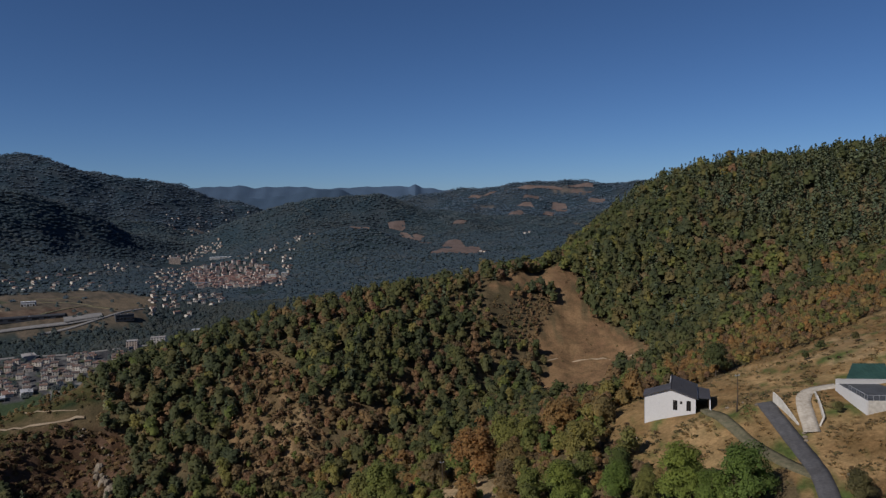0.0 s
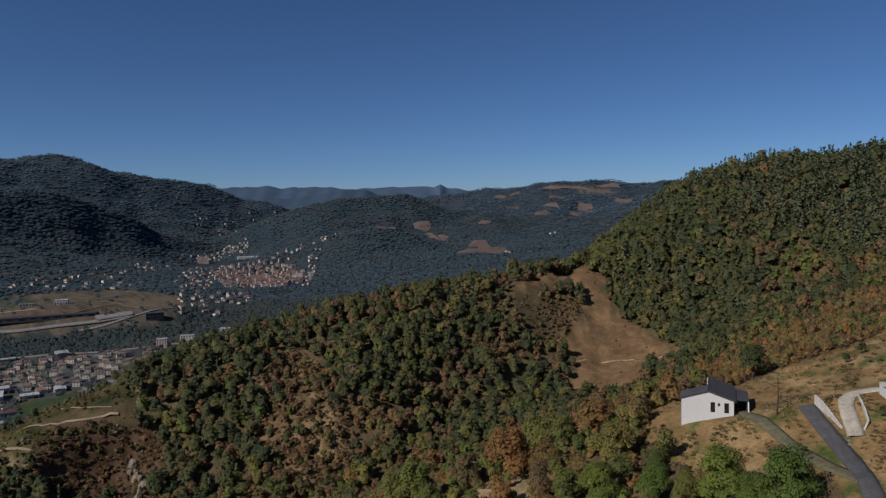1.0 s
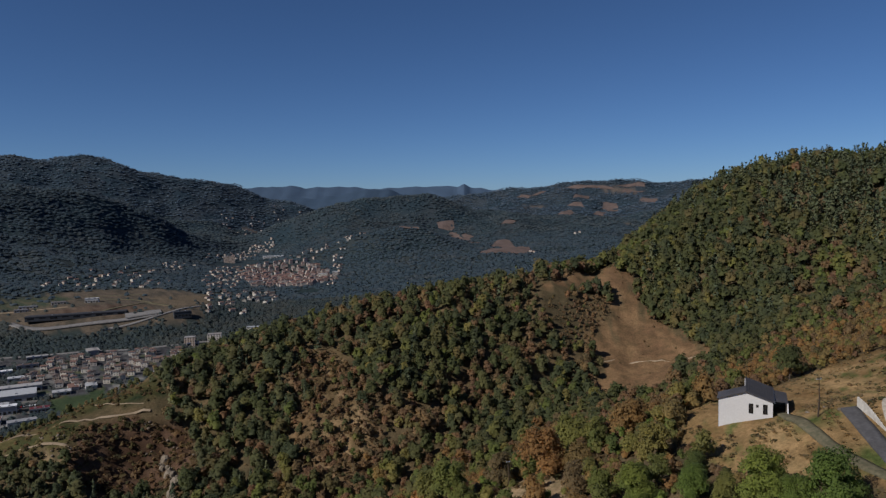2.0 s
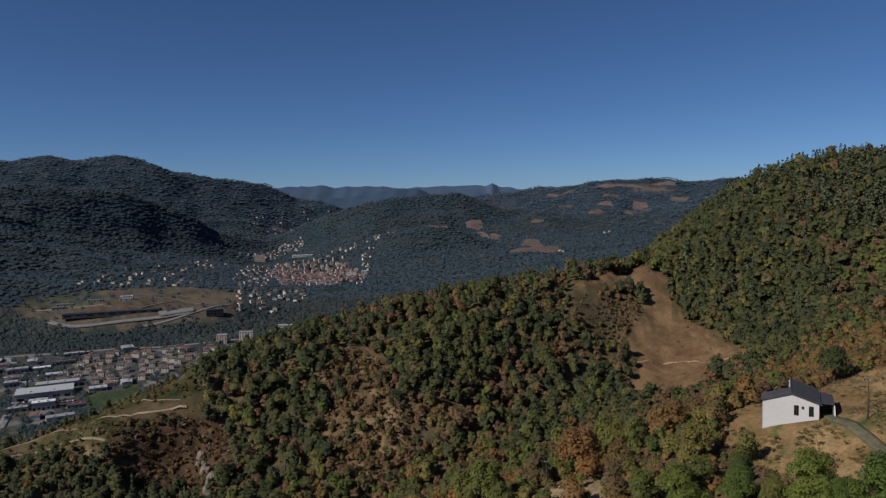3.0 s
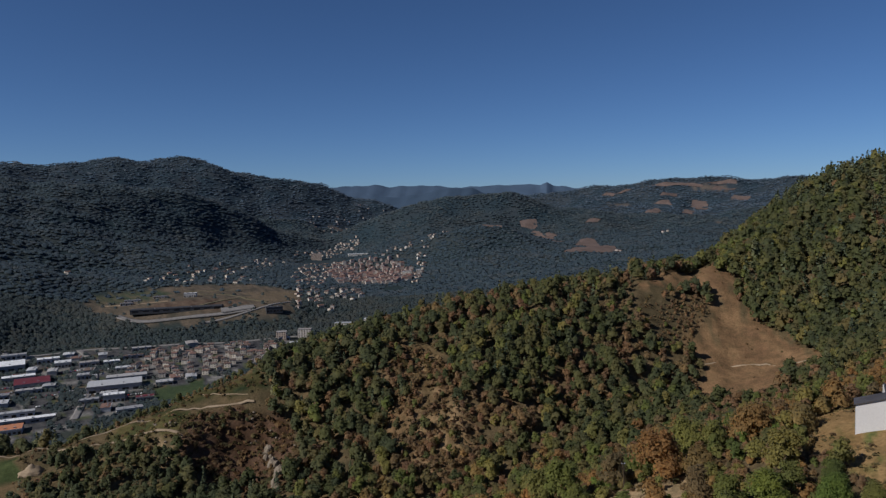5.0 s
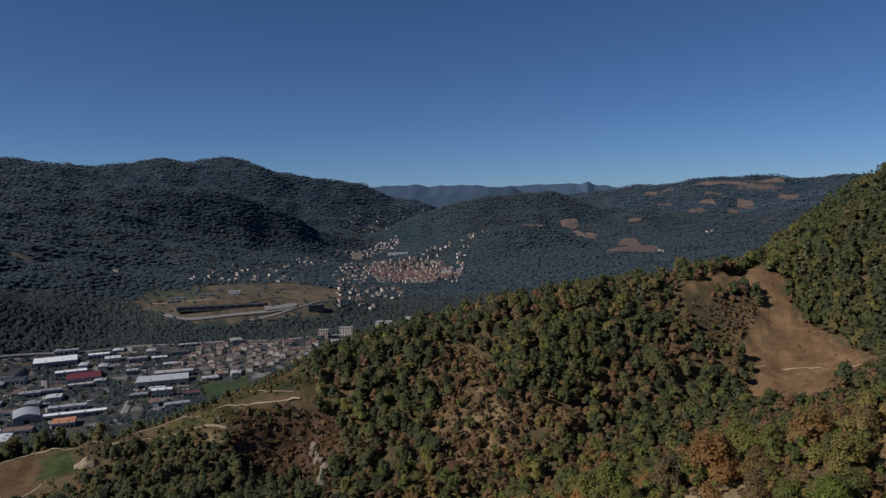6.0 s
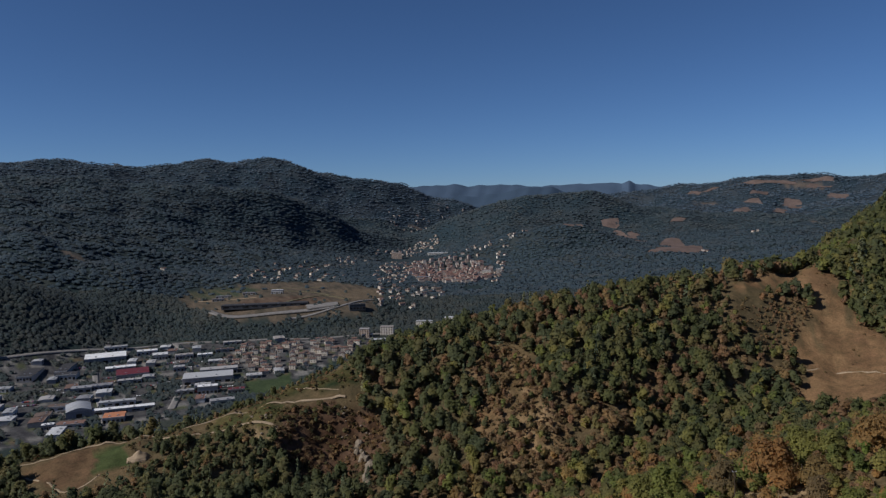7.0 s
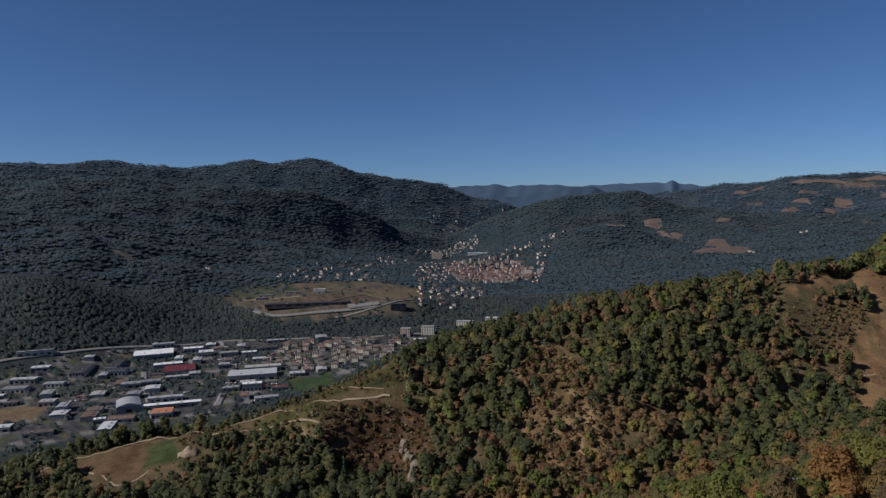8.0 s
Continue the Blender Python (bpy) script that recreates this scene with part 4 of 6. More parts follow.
def build_scrub():
    """Low bracken, broom and dry grass clumps between the trees and over the bare slopes."""
    rs = np.random.RandomState(77)
    x, y = scatter(2.9, (-400, 90, 200, 560), rs)
    r = np.hypot(x - HUB[0], y - HUB[1])
    n = ripple(x, y, 22, 4, 14)
    ok = in_sight(x, y) & (r > 95) & (r < 560)
    u = rs.uniform(0, 1, len(x))
    for loop, keep in ((MEADOW, 0.05), (DRY, 0.10), (FIELD, 0.0), (LAWN, 0.55), (SANDY, 0.8), (SCREE, 1.0), (GRASSY, 0.75), (STRIP, 0.9), (SAND_PATCH, 0.1)):
        ok &= ~inside(x, y, loop) | (u < keep)
    inner = (inside(x, y, BRUSH) & (u < 0.8)) | inside(x, y, SANDY) | inside(x, y, SCREE) | inside(x, y, LAWN) | inside(x, y, GRASSY) | inside(x, y, STRIP) | inside(x, y, DRY) | inside(x, y, MEADOW)
    ok &= inner | ((y < 260) & (u < 0.75)) | (u < 0.16) | (n > 1.2)
    ok &= ~near_line(x, y, TRACK, 3.0) & (np.hypot(x - 46, y - 153) > 9)
    ok &= ~((x > 49) & (x < 64) & (y > 95) & (y < 150))
    x, y, r = x[ok], y[ok], r[ok]
    z = ground_z(x, y)
    k = seen_from_path(x, y, z + 2)
    x, y, z = x[k], y[k], z[k]
    forms = []
    for j in range(5):
        q = np.random.RandomState(300 + j)
        d = q.normal(0, 1, (13, 3))
        d /= np.linalg.norm(d, axis=1)[:, None]
        d[:, 2] = np.abs(d[:, 2])
        forms.append(cards(q, d * np.array([1.1, 1.1, 0.9]) * q.uniform(0.5, 1, (13, 1)) + (0, 0, 0.15), d + (0, 0, 0.5), 0.52))
    size = rs.uniform(0.5, 1.5, len(x)) * np.where(inside(x, y, DRY) | inside(x, y, MEADOW), 0.55, np.where(inside(x, y, SCREE) | inside(x, y, BRUSH), 1.6, 1.0))
    me = planted(forms, x, y, z, rs.uniform(0, 6.283, len(x)), size, rs.uniform(0, 1, len(x)), LEAF["scrub"], "scrub")
    tagged(new("scrub", me), "low brown bracken and dry yellow broom on the slopes", "scrub", kind="stuff")


def build_tufts():
    """Tufts of dry grass over the bare slope by the house."""
    rs = np.random.RandomState(78)
    x, y = scatter(1.0, (30, 84, 130, 205), rs)
    n = ripple(x, y, 9, 20, 30)
    ok = inside(x, y, DRY) & in_sight(x, y) & (n + rs.uniform(-0.8, 0.8, len(x)) > 0.0)
    ok &= (np.abs((x - 45) * 0.944 - (y - 155) * 0.331) > 6.5) | (np.abs((x - 45) * 0.331 + (y - 155) * 0.944) > 9)
    for line, w in ((ROAD_LINE, 2.4), (LANE_LINE, 1.5), (DRIVE_LINE, 2.0)):
        ok &= ~near_line(x, y, line, w)
    ok &= ~((x > 69.5) & (y < 145) & (y > 120)) & ((y < 150) | (rs.uniform(0, 1, len(x)) < 0.45))
    x, y = x[ok], y[ok]
    forms = []
    for j in range(4):
        q = np.random.RandomState(400 + j)
        d = q.normal(0, 1, (9, 3))
        d[:, 2] = np.abs(d[:, 2]) * 0.6
        d /= np.linalg.norm(d, axis=1)[:, None]
        forms.append(cards(q, d * np.array([0.5, 0.5, 0.22]), np.array([0.0, 0.0, 1.2]) + 0.4 * d, 0.26))
    me = planted(forms, x, y, ground_z(x, y), rs.uniform(0, 6.283, len(x)), rs.uniform(0.5, 1.4, len(x)), np.clip(0.4 + 0.3 * ripple(x, y, 13, 3, 11) + rs.normal(0, 0.1, len(x)), 0.01, 0.99), LEAF["straw"], "dry_grass")
    tagged(new("dry_grass", me), "tufts of straw-coloured dry grass on the open slope", "grass", kind="stuff")


ROAD_LINE = [(58.6, 136.0), (58.2, 133.4), (57.9, 130.0), (57.4, 123.9), (56.7, 117.3), (55.3, 110.4), (54.1, 105.9), (52.6, 101.5), (50.6, 93.0), (50.0, 80.0)]
LANE_LINE = [(52.2, 151.0), (51.2, 144.0), (50.8, 136.0), (51.3, 128.0), (52.2, 121.0), (53.0, 115.0), (53.8, 110.5), (54.6, 107.0)]
DRIVE_LINE = [(73.0, 137.4), (70.8, 138.2), (69.0, 138.6), (66.8, 137.2), (64.6, 134.0), (62.8, 129.0), (61.6, 125.0), (60.4, 121.8)]
build_bushes()
build_scrub()
build_tufts()


# ---- the white house, its yard, the villa drive and the poles ----
def boxes(name, material, *spans, smooth=False):
    """A mesh of boxes, each (x0, x1, y0, y1, z0, z1)."""
    v, f = [], []
    for x0, x1, y0, y1, z0, z1 in spans:
        k = len(v)
        v += [(x, y, z) for z in (z0, z1) for x, y in ((x0, y0), (x1, y0), (x1, y1), (x0, y1))]
        f += [tuple(k + i for i in q) for q in ((3, 2, 1, 0), (4, 5, 6, 7), (0, 1, 5, 4), (1, 2, 6, 5), (2, 3, 7, 6), (3, 0, 4, 7))]
    me = bpy.data.meshes.new(name)
    me.from_pydata(v, [], f)
    me.materials.append(material)
    return me


def solid(name, material, loop, depth):
    """A slab: a loop of (x, y, z) points, thickened by the vector depth."""
    n = len(loop)
    v = [tuple(p) for p in loop] + [tuple(a + b for a, b in zip(p, depth)) for p in loop]
    f = [tuple(range(n)), tuple(range(2 * n - 1, n - 1, -1))] + [((i + 1) % n, i, n + i, n + (i + 1) % n) for i in range(n)]
    me = bpy.data.meshes.new(name)
    me.from_pydata(v, [], f)
    bm = bmesh.new()
    bm.from_mesh(me)
    bmesh.ops.recalc_face_normals(bm, faces=bm.faces)
    bm.to_mesh(me)
    bm.free()
    me.materials.append(material)
    return me


def draped(name, line, width, material, lift=0.12, step=1.5, skirt=0.5, taper=1.0):
    """A strip of road or path laid over the ground along a line of (x, y)."""
    pts = []
    for (ax, ay), (bx, by) in zip(line, line[1:]):
        n = max(1, int(math.hypot(bx - ax, by - ay) / step))
        pts += [(ax + (bx - ax) * k / n, ay + (by - ay) * k / n) for k in range(n)]
    pts = np.array(pts + [line[-1]], float)
    for _ in range(4 if len(pts) > 4 else 0):
        pts[1:-1] = (pts[:-2] + 2 * pts[1:-1] + pts[2:]) / 4
    d = np.gradient(pts, axis=0)
    d /= np.linalg.norm(d, axis=1)[:, None]
    side = np.c_[d[:, 1], -d[:, 0]] * width / 2 * (1 + 0.025 * np.sin(np.arange(len(pts)) * 1.7))[:, None]
    rows = []
    for u in (-1.0, -1.0, -0.4, 0.4, 1.0, 1.0):
        p = pts + side * u
        rows.append(np.c_[p, ground_z(p[:, 0], p[:, 1]) + lift])
    top = np.maximum.reduce([r[:, 2] for r in rows[1:5]])
    for k in range(1, 5):
        rows[k][:, 2] = 0.5 * rows[k][:, 2] + 0.5 * top
    rows[0][:, 2] = rows[1][:, 2] - skirt
    rows[5][:, 2] = rows[4][:, 2] - skirt
    v = np.stack(rows, 1).reshape(-1, 3)
    k = np.arange(len(pts) - 1)[:, None] * 6 + np.arange(5)[None]
    f = np.stack([k, k + 6, k + 7, k + 1], -1).reshape(-1, 4)
    return mesh_np(name, v, f[:, ::-1], material, smooth=True)


def white_house():
    """Long white house: a short left wing and a longer right wing under an offset ridge."""
    house = new("house")
    house.matrix_basis = pose(39.8, 151.5, 174.9, 0, 0, math.degrees(math.atan2(-0.331, 0.944)))
    w, mid, short, long_, eave, top = 10.3, 5.2, 4.6, 12.2, 2.75, 4.45
    # gable wall with the openings cut through it: piers, lintels and sills
    wins = [(5.75, 6.65, 0.0, 2.12), (7.15, 7.62, 1.35, 1.98), (8.45, 9.35, 0.0, 2.12)]

    def roof_z(x):
        return eave + (top - eave) * (x / mid if x < mid else (w - x) / (w - mid))

    v, f = [], []
    xs = sorted({0.0, mid, w, *(x for a, b, _, _ in wins for x in (a, b))})

    def block(x0, x1, z0, z1a, z1b, y0=0.0, y1=0.28):
        k = len(v)
        v.extend([(x0, y0, z0), (x1, y0, z0), (x1, y1, z0), (x0, y1, z0), (x0, y0, z1a), (x1, y0, z1b), (x1, y1, z1b), (x0, y1, z1a)])
        f.extend(tuple(k + i for i in q) for q in ((3, 2, 1, 0), (4, 5, 6, 7), (0, 1, 5, 4), (1, 2, 6, 5), (2, 3, 7, 6), (3, 0, 4, 7)))

    for a, b in zip(xs, xs[1:]):
        hole = [q for q in wins if q[0] <= a and b <= q[1]]
        if hole:
            block(a, b, hole[0][3], roof_z(a), roof_z(b))
            block(a, b, -3.8, hole[0][2], hole[0][2])
        else:
            block(a, b, -3.8, roof_z(a), roof_z(b))
    me = bpy.data.meshes.new("front_wall")
    me.from_pydata(v, [], f)
    bm = bmesh.new()
    bm.from_mesh(me)
    bmesh.ops.remove_doubles(bm, verts=bm.verts, dist=0.001)
    bm.to_mesh(me)
    bm.free()
    me.materials.append(RENDER_WHITE)
    part("front_wall", me, house)
    part("side_wall", boxes("side_wall", RENDER_WHITE, (0, 0.28, 0.28, short, -3.8, eave)), house)
    part("side_wall", boxes("side_wall", RENDER_WHITE, (w - 0.28, w, 0.28, long_, -2.5, eave)), house)
    part("rear_wall", boxes("rear_wall", RENDER_WHITE, (0.28, mid, short - 0.28, short, -3.8, eave)), house)
    part("rear_wall", solid("rear_wall", RENDER_WHITE, [(mid - 0.28, long_ - 0.28, -2), (w, long_ - 0.28, -2), (w, long_ - 0.28, eave), (mid, long_ - 0.28, top), (mid - 0.28, long_ - 0.28, top)], (0, 0.28, 0)), house)
    part("ridge_wall", boxes("ridge_wall", RENDER_WHITE, (mid - 0.28, mid, short, long_ - 0.28, -2, top - 0.05)), house, "tall white wall under the raised ridge")
    slope_l, slope_r = (top - eave) / mid, (top - eave) / (w - mid)
    over = 0.35
    part("roof", solid("roof", ROOF_GREY, [(-over, -over, eave - over * slope_l), (mid, -over, top), (mid, short + 0.1, top), (-over, short + 0.1, eave - over * slope_l)], (0, 0, 0.22)), house, "dark grey tiled left roof slope")
    part("roof", solid("roof", ROOF_GREY, [(mid + 0.003, -over, top), (w + over, -over, eave - over * slope_r), (w + over, long_ + over, eave - over * slope_r), (mid + 0.003, long_ + over, top)], (0, 0, 0.22)), house, "dark grey tiled right roof slope")
    n_tile = 11
    for k in range(n_tile):   # tile courses standing slightly proud of the right slope
        x = mid + 0.15 + (w + over - mid - 0.2) * k / n_tile
        z = top - (x - mid) * slope_r + 0.222
        part("tile_course", boxes("tile_course", ROOF_GREY, (x, x + 0.06, -over, long_ + over, z - 0.04, z + 0.035)), house)
    part("ridge_cap", boxes("ridge_cap", ROOF_GREY, (mid - 0.12, mid + 0.12, -over - 0.02, long_ + over, top + 0.16, top + 0.30)), house)
    for k, (a, b, z0, z1) in enumerate(wins):
        kind = "window" if k == 1 else "french_door"
        pane = part(kind, boxes(kind, GLASS_DARK, (a, b, 0.12, 0.16, z0, z1)), house, "dark glazed opening")
        part("frame", boxes("frame", WOOD, (a, a + 0.06, 0.06, 0.13, z0, z1), (b - 0.06, b, 0.06, 0.13, z0, z1), (a, b, 0.06, 0.128, z1 - 0.06, z1), ((a + b) / 2 - 0.03, (a + b) / 2 + 0.03, 0.06, 0.126, z0, z1)), pane)
    part("gutter", boxes("gutter", METAL, (w + over - 0.02, w + over + 0.1, -over, long_ + over, eave - over * slope_r - 0.02, eave - over * slope_r + 0.1)), house)
    part("downpipe", boxes("downpipe", METAL, (-0.09, -0.01, 0.05, 0.13, -3.6, eave - 0.1)), house)
    # covered car space on the far side, closed by a low white wall
    part("carport_roof", solid("carport_roof", ROOF_GREY, [(w + 0.46, 1.8, 2.42), (w + 2.9, 2.6, 2.1), (w + 2.9, long_ - 1, 2.1), (w + 0.46, long_ - 1, 2.42)], (0, 0, 0.12)), house)
    part("carport_wall", solid("carport_wall", RENDER_WHITE, [(w + 2.75, 0.2, -1.6), (w + 2.75, long_ - 1.2, -1.6), (w + 2.75, long_ - 1.2, 2.08), (w + 2.75, 2.7, 2.08), (w + 2.75, 0.2, 0.55)], (0.2, 0, 0)), house, "low white end wall of the covered car space")
    part("carport_post", boxes("carport_post", WOOD, (w + 2.5, w + 2.65, 2.75, 2.9, -0.6, 2.1)), house)
    return tagged(house, "white rendered bungalow with a dark grey roof on the dry slope", "house")


white_house()


def pole(x, y, high, lean):
    """Wooden power pole with a cross arm and two insulators."""
    z = float(ground_z(x, y)[0])
    p = new("utility_pole")
    p.matrix_basis = pose(x, y, z, lean, lean * 0.6, 20)
    rs = np.random.RandomState(int(high * 10))
    v, f = trunk_arrays(rs, high, 0.20, 0, 8)
    v[:, :2] *= np.clip(1.0 - 0.02 * v[:, 2:3], 0.6, 1)
    part("post", mesh_np("post", v, f, WOOD, smooth=True), p)
    part("cross_arm", boxes("cross_arm", METAL, (-0.55, 0.55, -0.05, 0.05, high - 0.55, high - 0.45)), p)
    for k in (-0.45, 0.45):
        part("insulator", boxes("insulator", METAL, (k - 0.05, k + 0.05, -0.05, 0.05, high - 0.45, high - 0.22)), p)
    return tagged(p, "weathered wooden utility pole standing on the dry slope", "pole")


pole(53.6, 137.2, 7.6, 0.6)
pole(-3.9, 167.5, 7.0, -0.8)

tagged(new("road", draped("road", ROAD_LINE, 2.8, ASPHALT, 0.16)), "narrow dark asphalt road between dry banks", "road", kind="structure")
tagged(new("lane", draped("lane", LANE_LINE, 2.1, LANE, 0.10)), "worn gravel lane from the house to the road", "lane", kind="structure")
tagged(new("drive", draped("drive", DRIVE_LINE, 2.6, PAVING, 0.16)), "pale concrete drive curving up to the villa", "drive", kind="structure")
tagged(new("track", draped("track", TRACK, 1.5, DIRT, 0.12, 3.0, 0.3)), "pale dirt track along the shoulder of the hill", "track", kind="structure")
tagged(new("track", draped("track", SPUR, 1.6, DIRT, 0.12, 3.0, 0.3)), "sandy spur of the dirt track below rocks", "track", kind="structure")
tagged(new("path", draped("path", [(-210, 349.5), (-196, 346.5), (-183, 347.5)], 0.5, DIRT, 0.12, 3.0, 0.3)), "short pale path over the grassy crest", "path", kind="structure")
tagged(new("path", draped("path", [(-317, 272), (-294, 266), (-282, 261), (-276, 267), (-274, 277)], 0.9, DIRT, 0.12, 3.0, 0.3)), "pale path round the foot of the field", "path", kind="structure")
tagged(new("path", draped("path", [(60, 432), (72, 436.5), (88, 434), (100, 431), (110, 423), (118, 412), (126, 402)], 0.6, DIRT, 0.45, 3.0, 0.8)), "thin trodden path across the brown meadow", "path", kind="structure")


def fallen_branch(x, y, length, turn):
    """A dark forked tube lying on the ground, along the dark line beside the pole."""
    v, f = trunk_arrays(np.random.RandomState(9), length, 0.13, 3, 6)
    ob = new("fallen_branch", mesh_np("fallen_branch", v, f, WOOD, smooth=True))
    ob.matrix_basis = pose(x, y, float(ground_z(x, y)[0]) + 0.25, 72, 0, turn)
    return tagged(ob, "dark forked tube lying in the dry grass", "branch")


fallen_branch(58.3, 143.5, 4.2, -35)


def bank_wall(name, line, tops, thick, material, label):
    """A free-standing wall along a line of (x, y), with its own top heights."""
    wall = new(name)
    v, f = [], []
    for k, ((x, y), h) in enumerate(zip(line, tops)):
        a, b = line[max(k - 1, 0)], line[min(k + 1, len(line) - 1)]
        d = np.array([b[0] - a[0], b[1] - a[1]], float)
        d /= np.linalg.norm(d)
        nx, ny = -d[1] * thick / 2, d[0] * thick / 2
        z = float(ground_z(x, y)[0])
        v += [(x - nx, y - ny, z - 1.5), (x + nx, y + ny, z - 1.5), (x + nx, y + ny, z + h), (x - nx, y - ny, z + h)]
    for k in range(len(line) - 1):
        i, j = 4 * k, 4 * k + 4
        f += [(i + a, i + b, j + b, j + a) for a, b in ((0, 1), (1, 2), (2, 3), (3, 0))]
    n = len(v)
    f += [(3, 2, 1, 0), (n - 4, n - 3, n - 2, n - 1)]
    me = bpy.data.meshes.new(name)
    me.from_pydata(v, [], f)
    bm = bmesh.new()
    bm.from_mesh(me)
    bmesh.ops.recalc_face_normals(bm, faces=bm.faces)
    bm.to_mesh(me)
    bm.free()
    me.materials.append(material)
    part("panel", me, wall)
    cap = me.copy()
    lift = np.array(v, float).reshape(-1, 4, 3)
    lift[:, :2, 2] = lift[:, 2:, 2].mean(1)[:, None] + 0.004
    lift[:, 2:, 2] = lift[:, :2, 2] + 0.07
    cap.vertices.foreach_set("co", lift.astype(np.float32).ravel())
    part("coping", cap, wall)
    return tagged(wall, label, "wall")


bank_wall("retaining_wall", [(60.0, 135.6), (60.0, 133), (60.0, 129.5), (59.9, 125.6)], [1.9, 1.7, 1.0, 0.15], 0.25, CONCRETE, "cream rendered retaining wall sinking towards the road")
bank_wall("low_wall", [(67.8, 135.4), (66.8, 132.4), (65.6, 129), (63.9, 124.6), (62.5, 123.2)], [0.3, 0.5, 0.6, 0.7, 0.15], 0.3, CONCRETE, "low pale wall along the inside of the drive")


def villa():
    """Lower storey of a villa cut into the bank: white walls, a deck with a rail, a green roof behind."""
    v = new("villa")
    z0 = 183.9
    v.matrix_basis = pose(70.2, 122.6, z0, 0, 0, -6.2)
    part("terrace_wall", boxes("terrace_wall", RENDER_WHITE, (0, 0.3, 0, 12.2, -4.2, 0.0)), v)
    part("terrace_wall", boxes("terrace_wall", CONCRETE, (0.3, 17, 0, 0.3, -4.2, 0.0)), v)
    part("terrace_deck", boxes("terrace_deck", DECK, (0.3, 17, 0.3, 12.2, -0.35, -0.06)), v)
    part("rear_wall", boxes("rear_wall", RENDER_WHITE, (0, 17, 12.2, 12.5, -4.2, 0.75), (0, 17, 12.14, 12.56, 0.754, 0.82)), v)
    rail = part("railing", boxes("railing", METAL, (0.1, 16.9, 0.12, 0.18, 0.95, 1.0), (0.12, 0.18, 0.1, 8.0, 0.95, 1.0)), v)
    for k in range(17):
        part("baluster", boxes("baluster", METAL, (0.12 + k, 0.16 + k, 0.12, 0.16, 0, 0.95)), rail)
    for k in range(1, 8):
        part("baluster", boxes("baluster", METAL, (0.12, 0.16, 0.12 + k, 0.16 + k, 0, 0.95)), rail)
    part("house_wall", boxes("house_wall", RENDER_WHITE, (8.5, 17, 12.6, 21, -3.5, 0.4)), v)
    part("roof", solid("roof", GREEN_ROOF, [(2.2, 13.2, 0.5), (18, 13.2, 0.5), (18, 20.5, 1.9), (6.5, 20.5, 1.9)], (0, 0, 0.15)), v, "dull green sheet roof")
    for k in range(12):
        x = 6.6 + k * 0.95
        part("roof_seam", solid("roof_seam", GREEN_ROOF, [(x, 13.25, 0.66), (x + 0.07, 13.25, 0.66), (x + 0.07, 20.4, 2.03), (x, 20.4, 2.03)], (0, 0, 0.07)), v)
    part("white_dome", boxes("white_dome", RENDER_WHITE, (11.2, 13.6, 12.62, 13.1, 0.83, 1.7)), v)
    return tagged(v, "white villa with dark deck and dull green roof", "house")


villa()


def stone_mesh(k, material):
    bm = bmesh.new()
    bmesh.ops.create_icosphere(bm, subdivisions=2, radius=1)
    for p in bm.verts:
        p.co *= 1 + 0.32 * noise.noise(p.co * 1.3 + Vector((k * 7.1, 0, 0))) + 0.12 * noise.noise(p.co * 3.1 + Vector((0, k, 0)))
        p.co.z *= 0.75
    me = bpy.data.meshes.new("stone")
    bm.to_mesh(me)
    bm.free()
    me.materials.append(material)
    return me


STONES = [stone_mesh(k, ROCK) for k in range(5)]


def boulder(x, y, size, k, label, group, tall=0.8):
    ob = new("boulder", STONES[k % 5])
    z = float(ground_z(x, y)[0])
    ob.matrix_basis = pose(x, y, z + size * 0.18, 0, 0, 47 * k) @ Matrix.Diagonal((size, size * 0.8, size * tall, 1))
    return tagged(ob, label, "rock", group)


for k, (x, y, s) in enumerate([(53.9, 142.3, 0.45), (57.3, 136.6, 0.55), (56.6, 141.4, 0.35), (59.4, 122.6, 0.4), (59.0, 121.4, 0.5), (58.6, 120.4, 0.45), (38, 143, 0.4), (36.8, 147, 0.3), (58.4, 106, 0.7), (57.2, 103.4, 0.8), (56.8, 101, 0.7), (95, 172, 0.4)]):
    boulder(x, y, s, k, "pale weathered stone lying in the dry grass", "stones by the road")
CRAGS = [(-161, 324), (-156, 317), (-150, 305), (-164, 328), (-153, 311), (-148, 300), (-158, 320), (-176, 337), (-172, 336), (-206, 305), (-163, 328), (-158, 322), (-154, 317), (-160, 333), (-166, 336), (-153, 336), (-172, 331), (-206, 307), (-209, 311), (-203, 304), (-178, 338), (-148, 328), (-199, 319), (-204, 321), (-209, 320.5), (-214, 320), (-220, 321), (-232, 331), (-236, 331), (-228, 333)]
for k, (x, y) in enumerate(CRAGS):
    for j in range(2):
        a = 2.4 * k + 3 * j
        boulder(x + 2.2 * j * math.cos(a), y + 2.2 * j * math.sin(a), (1.0 + (k * 0.37 + j * 0.5) % 1.4) * (1.25 if k < 7 else 0.45), k + j, "pale grey-brown rock outcrop on the steep slope", "crags of the hillside", 1.7 if k < 7 else 0.9)


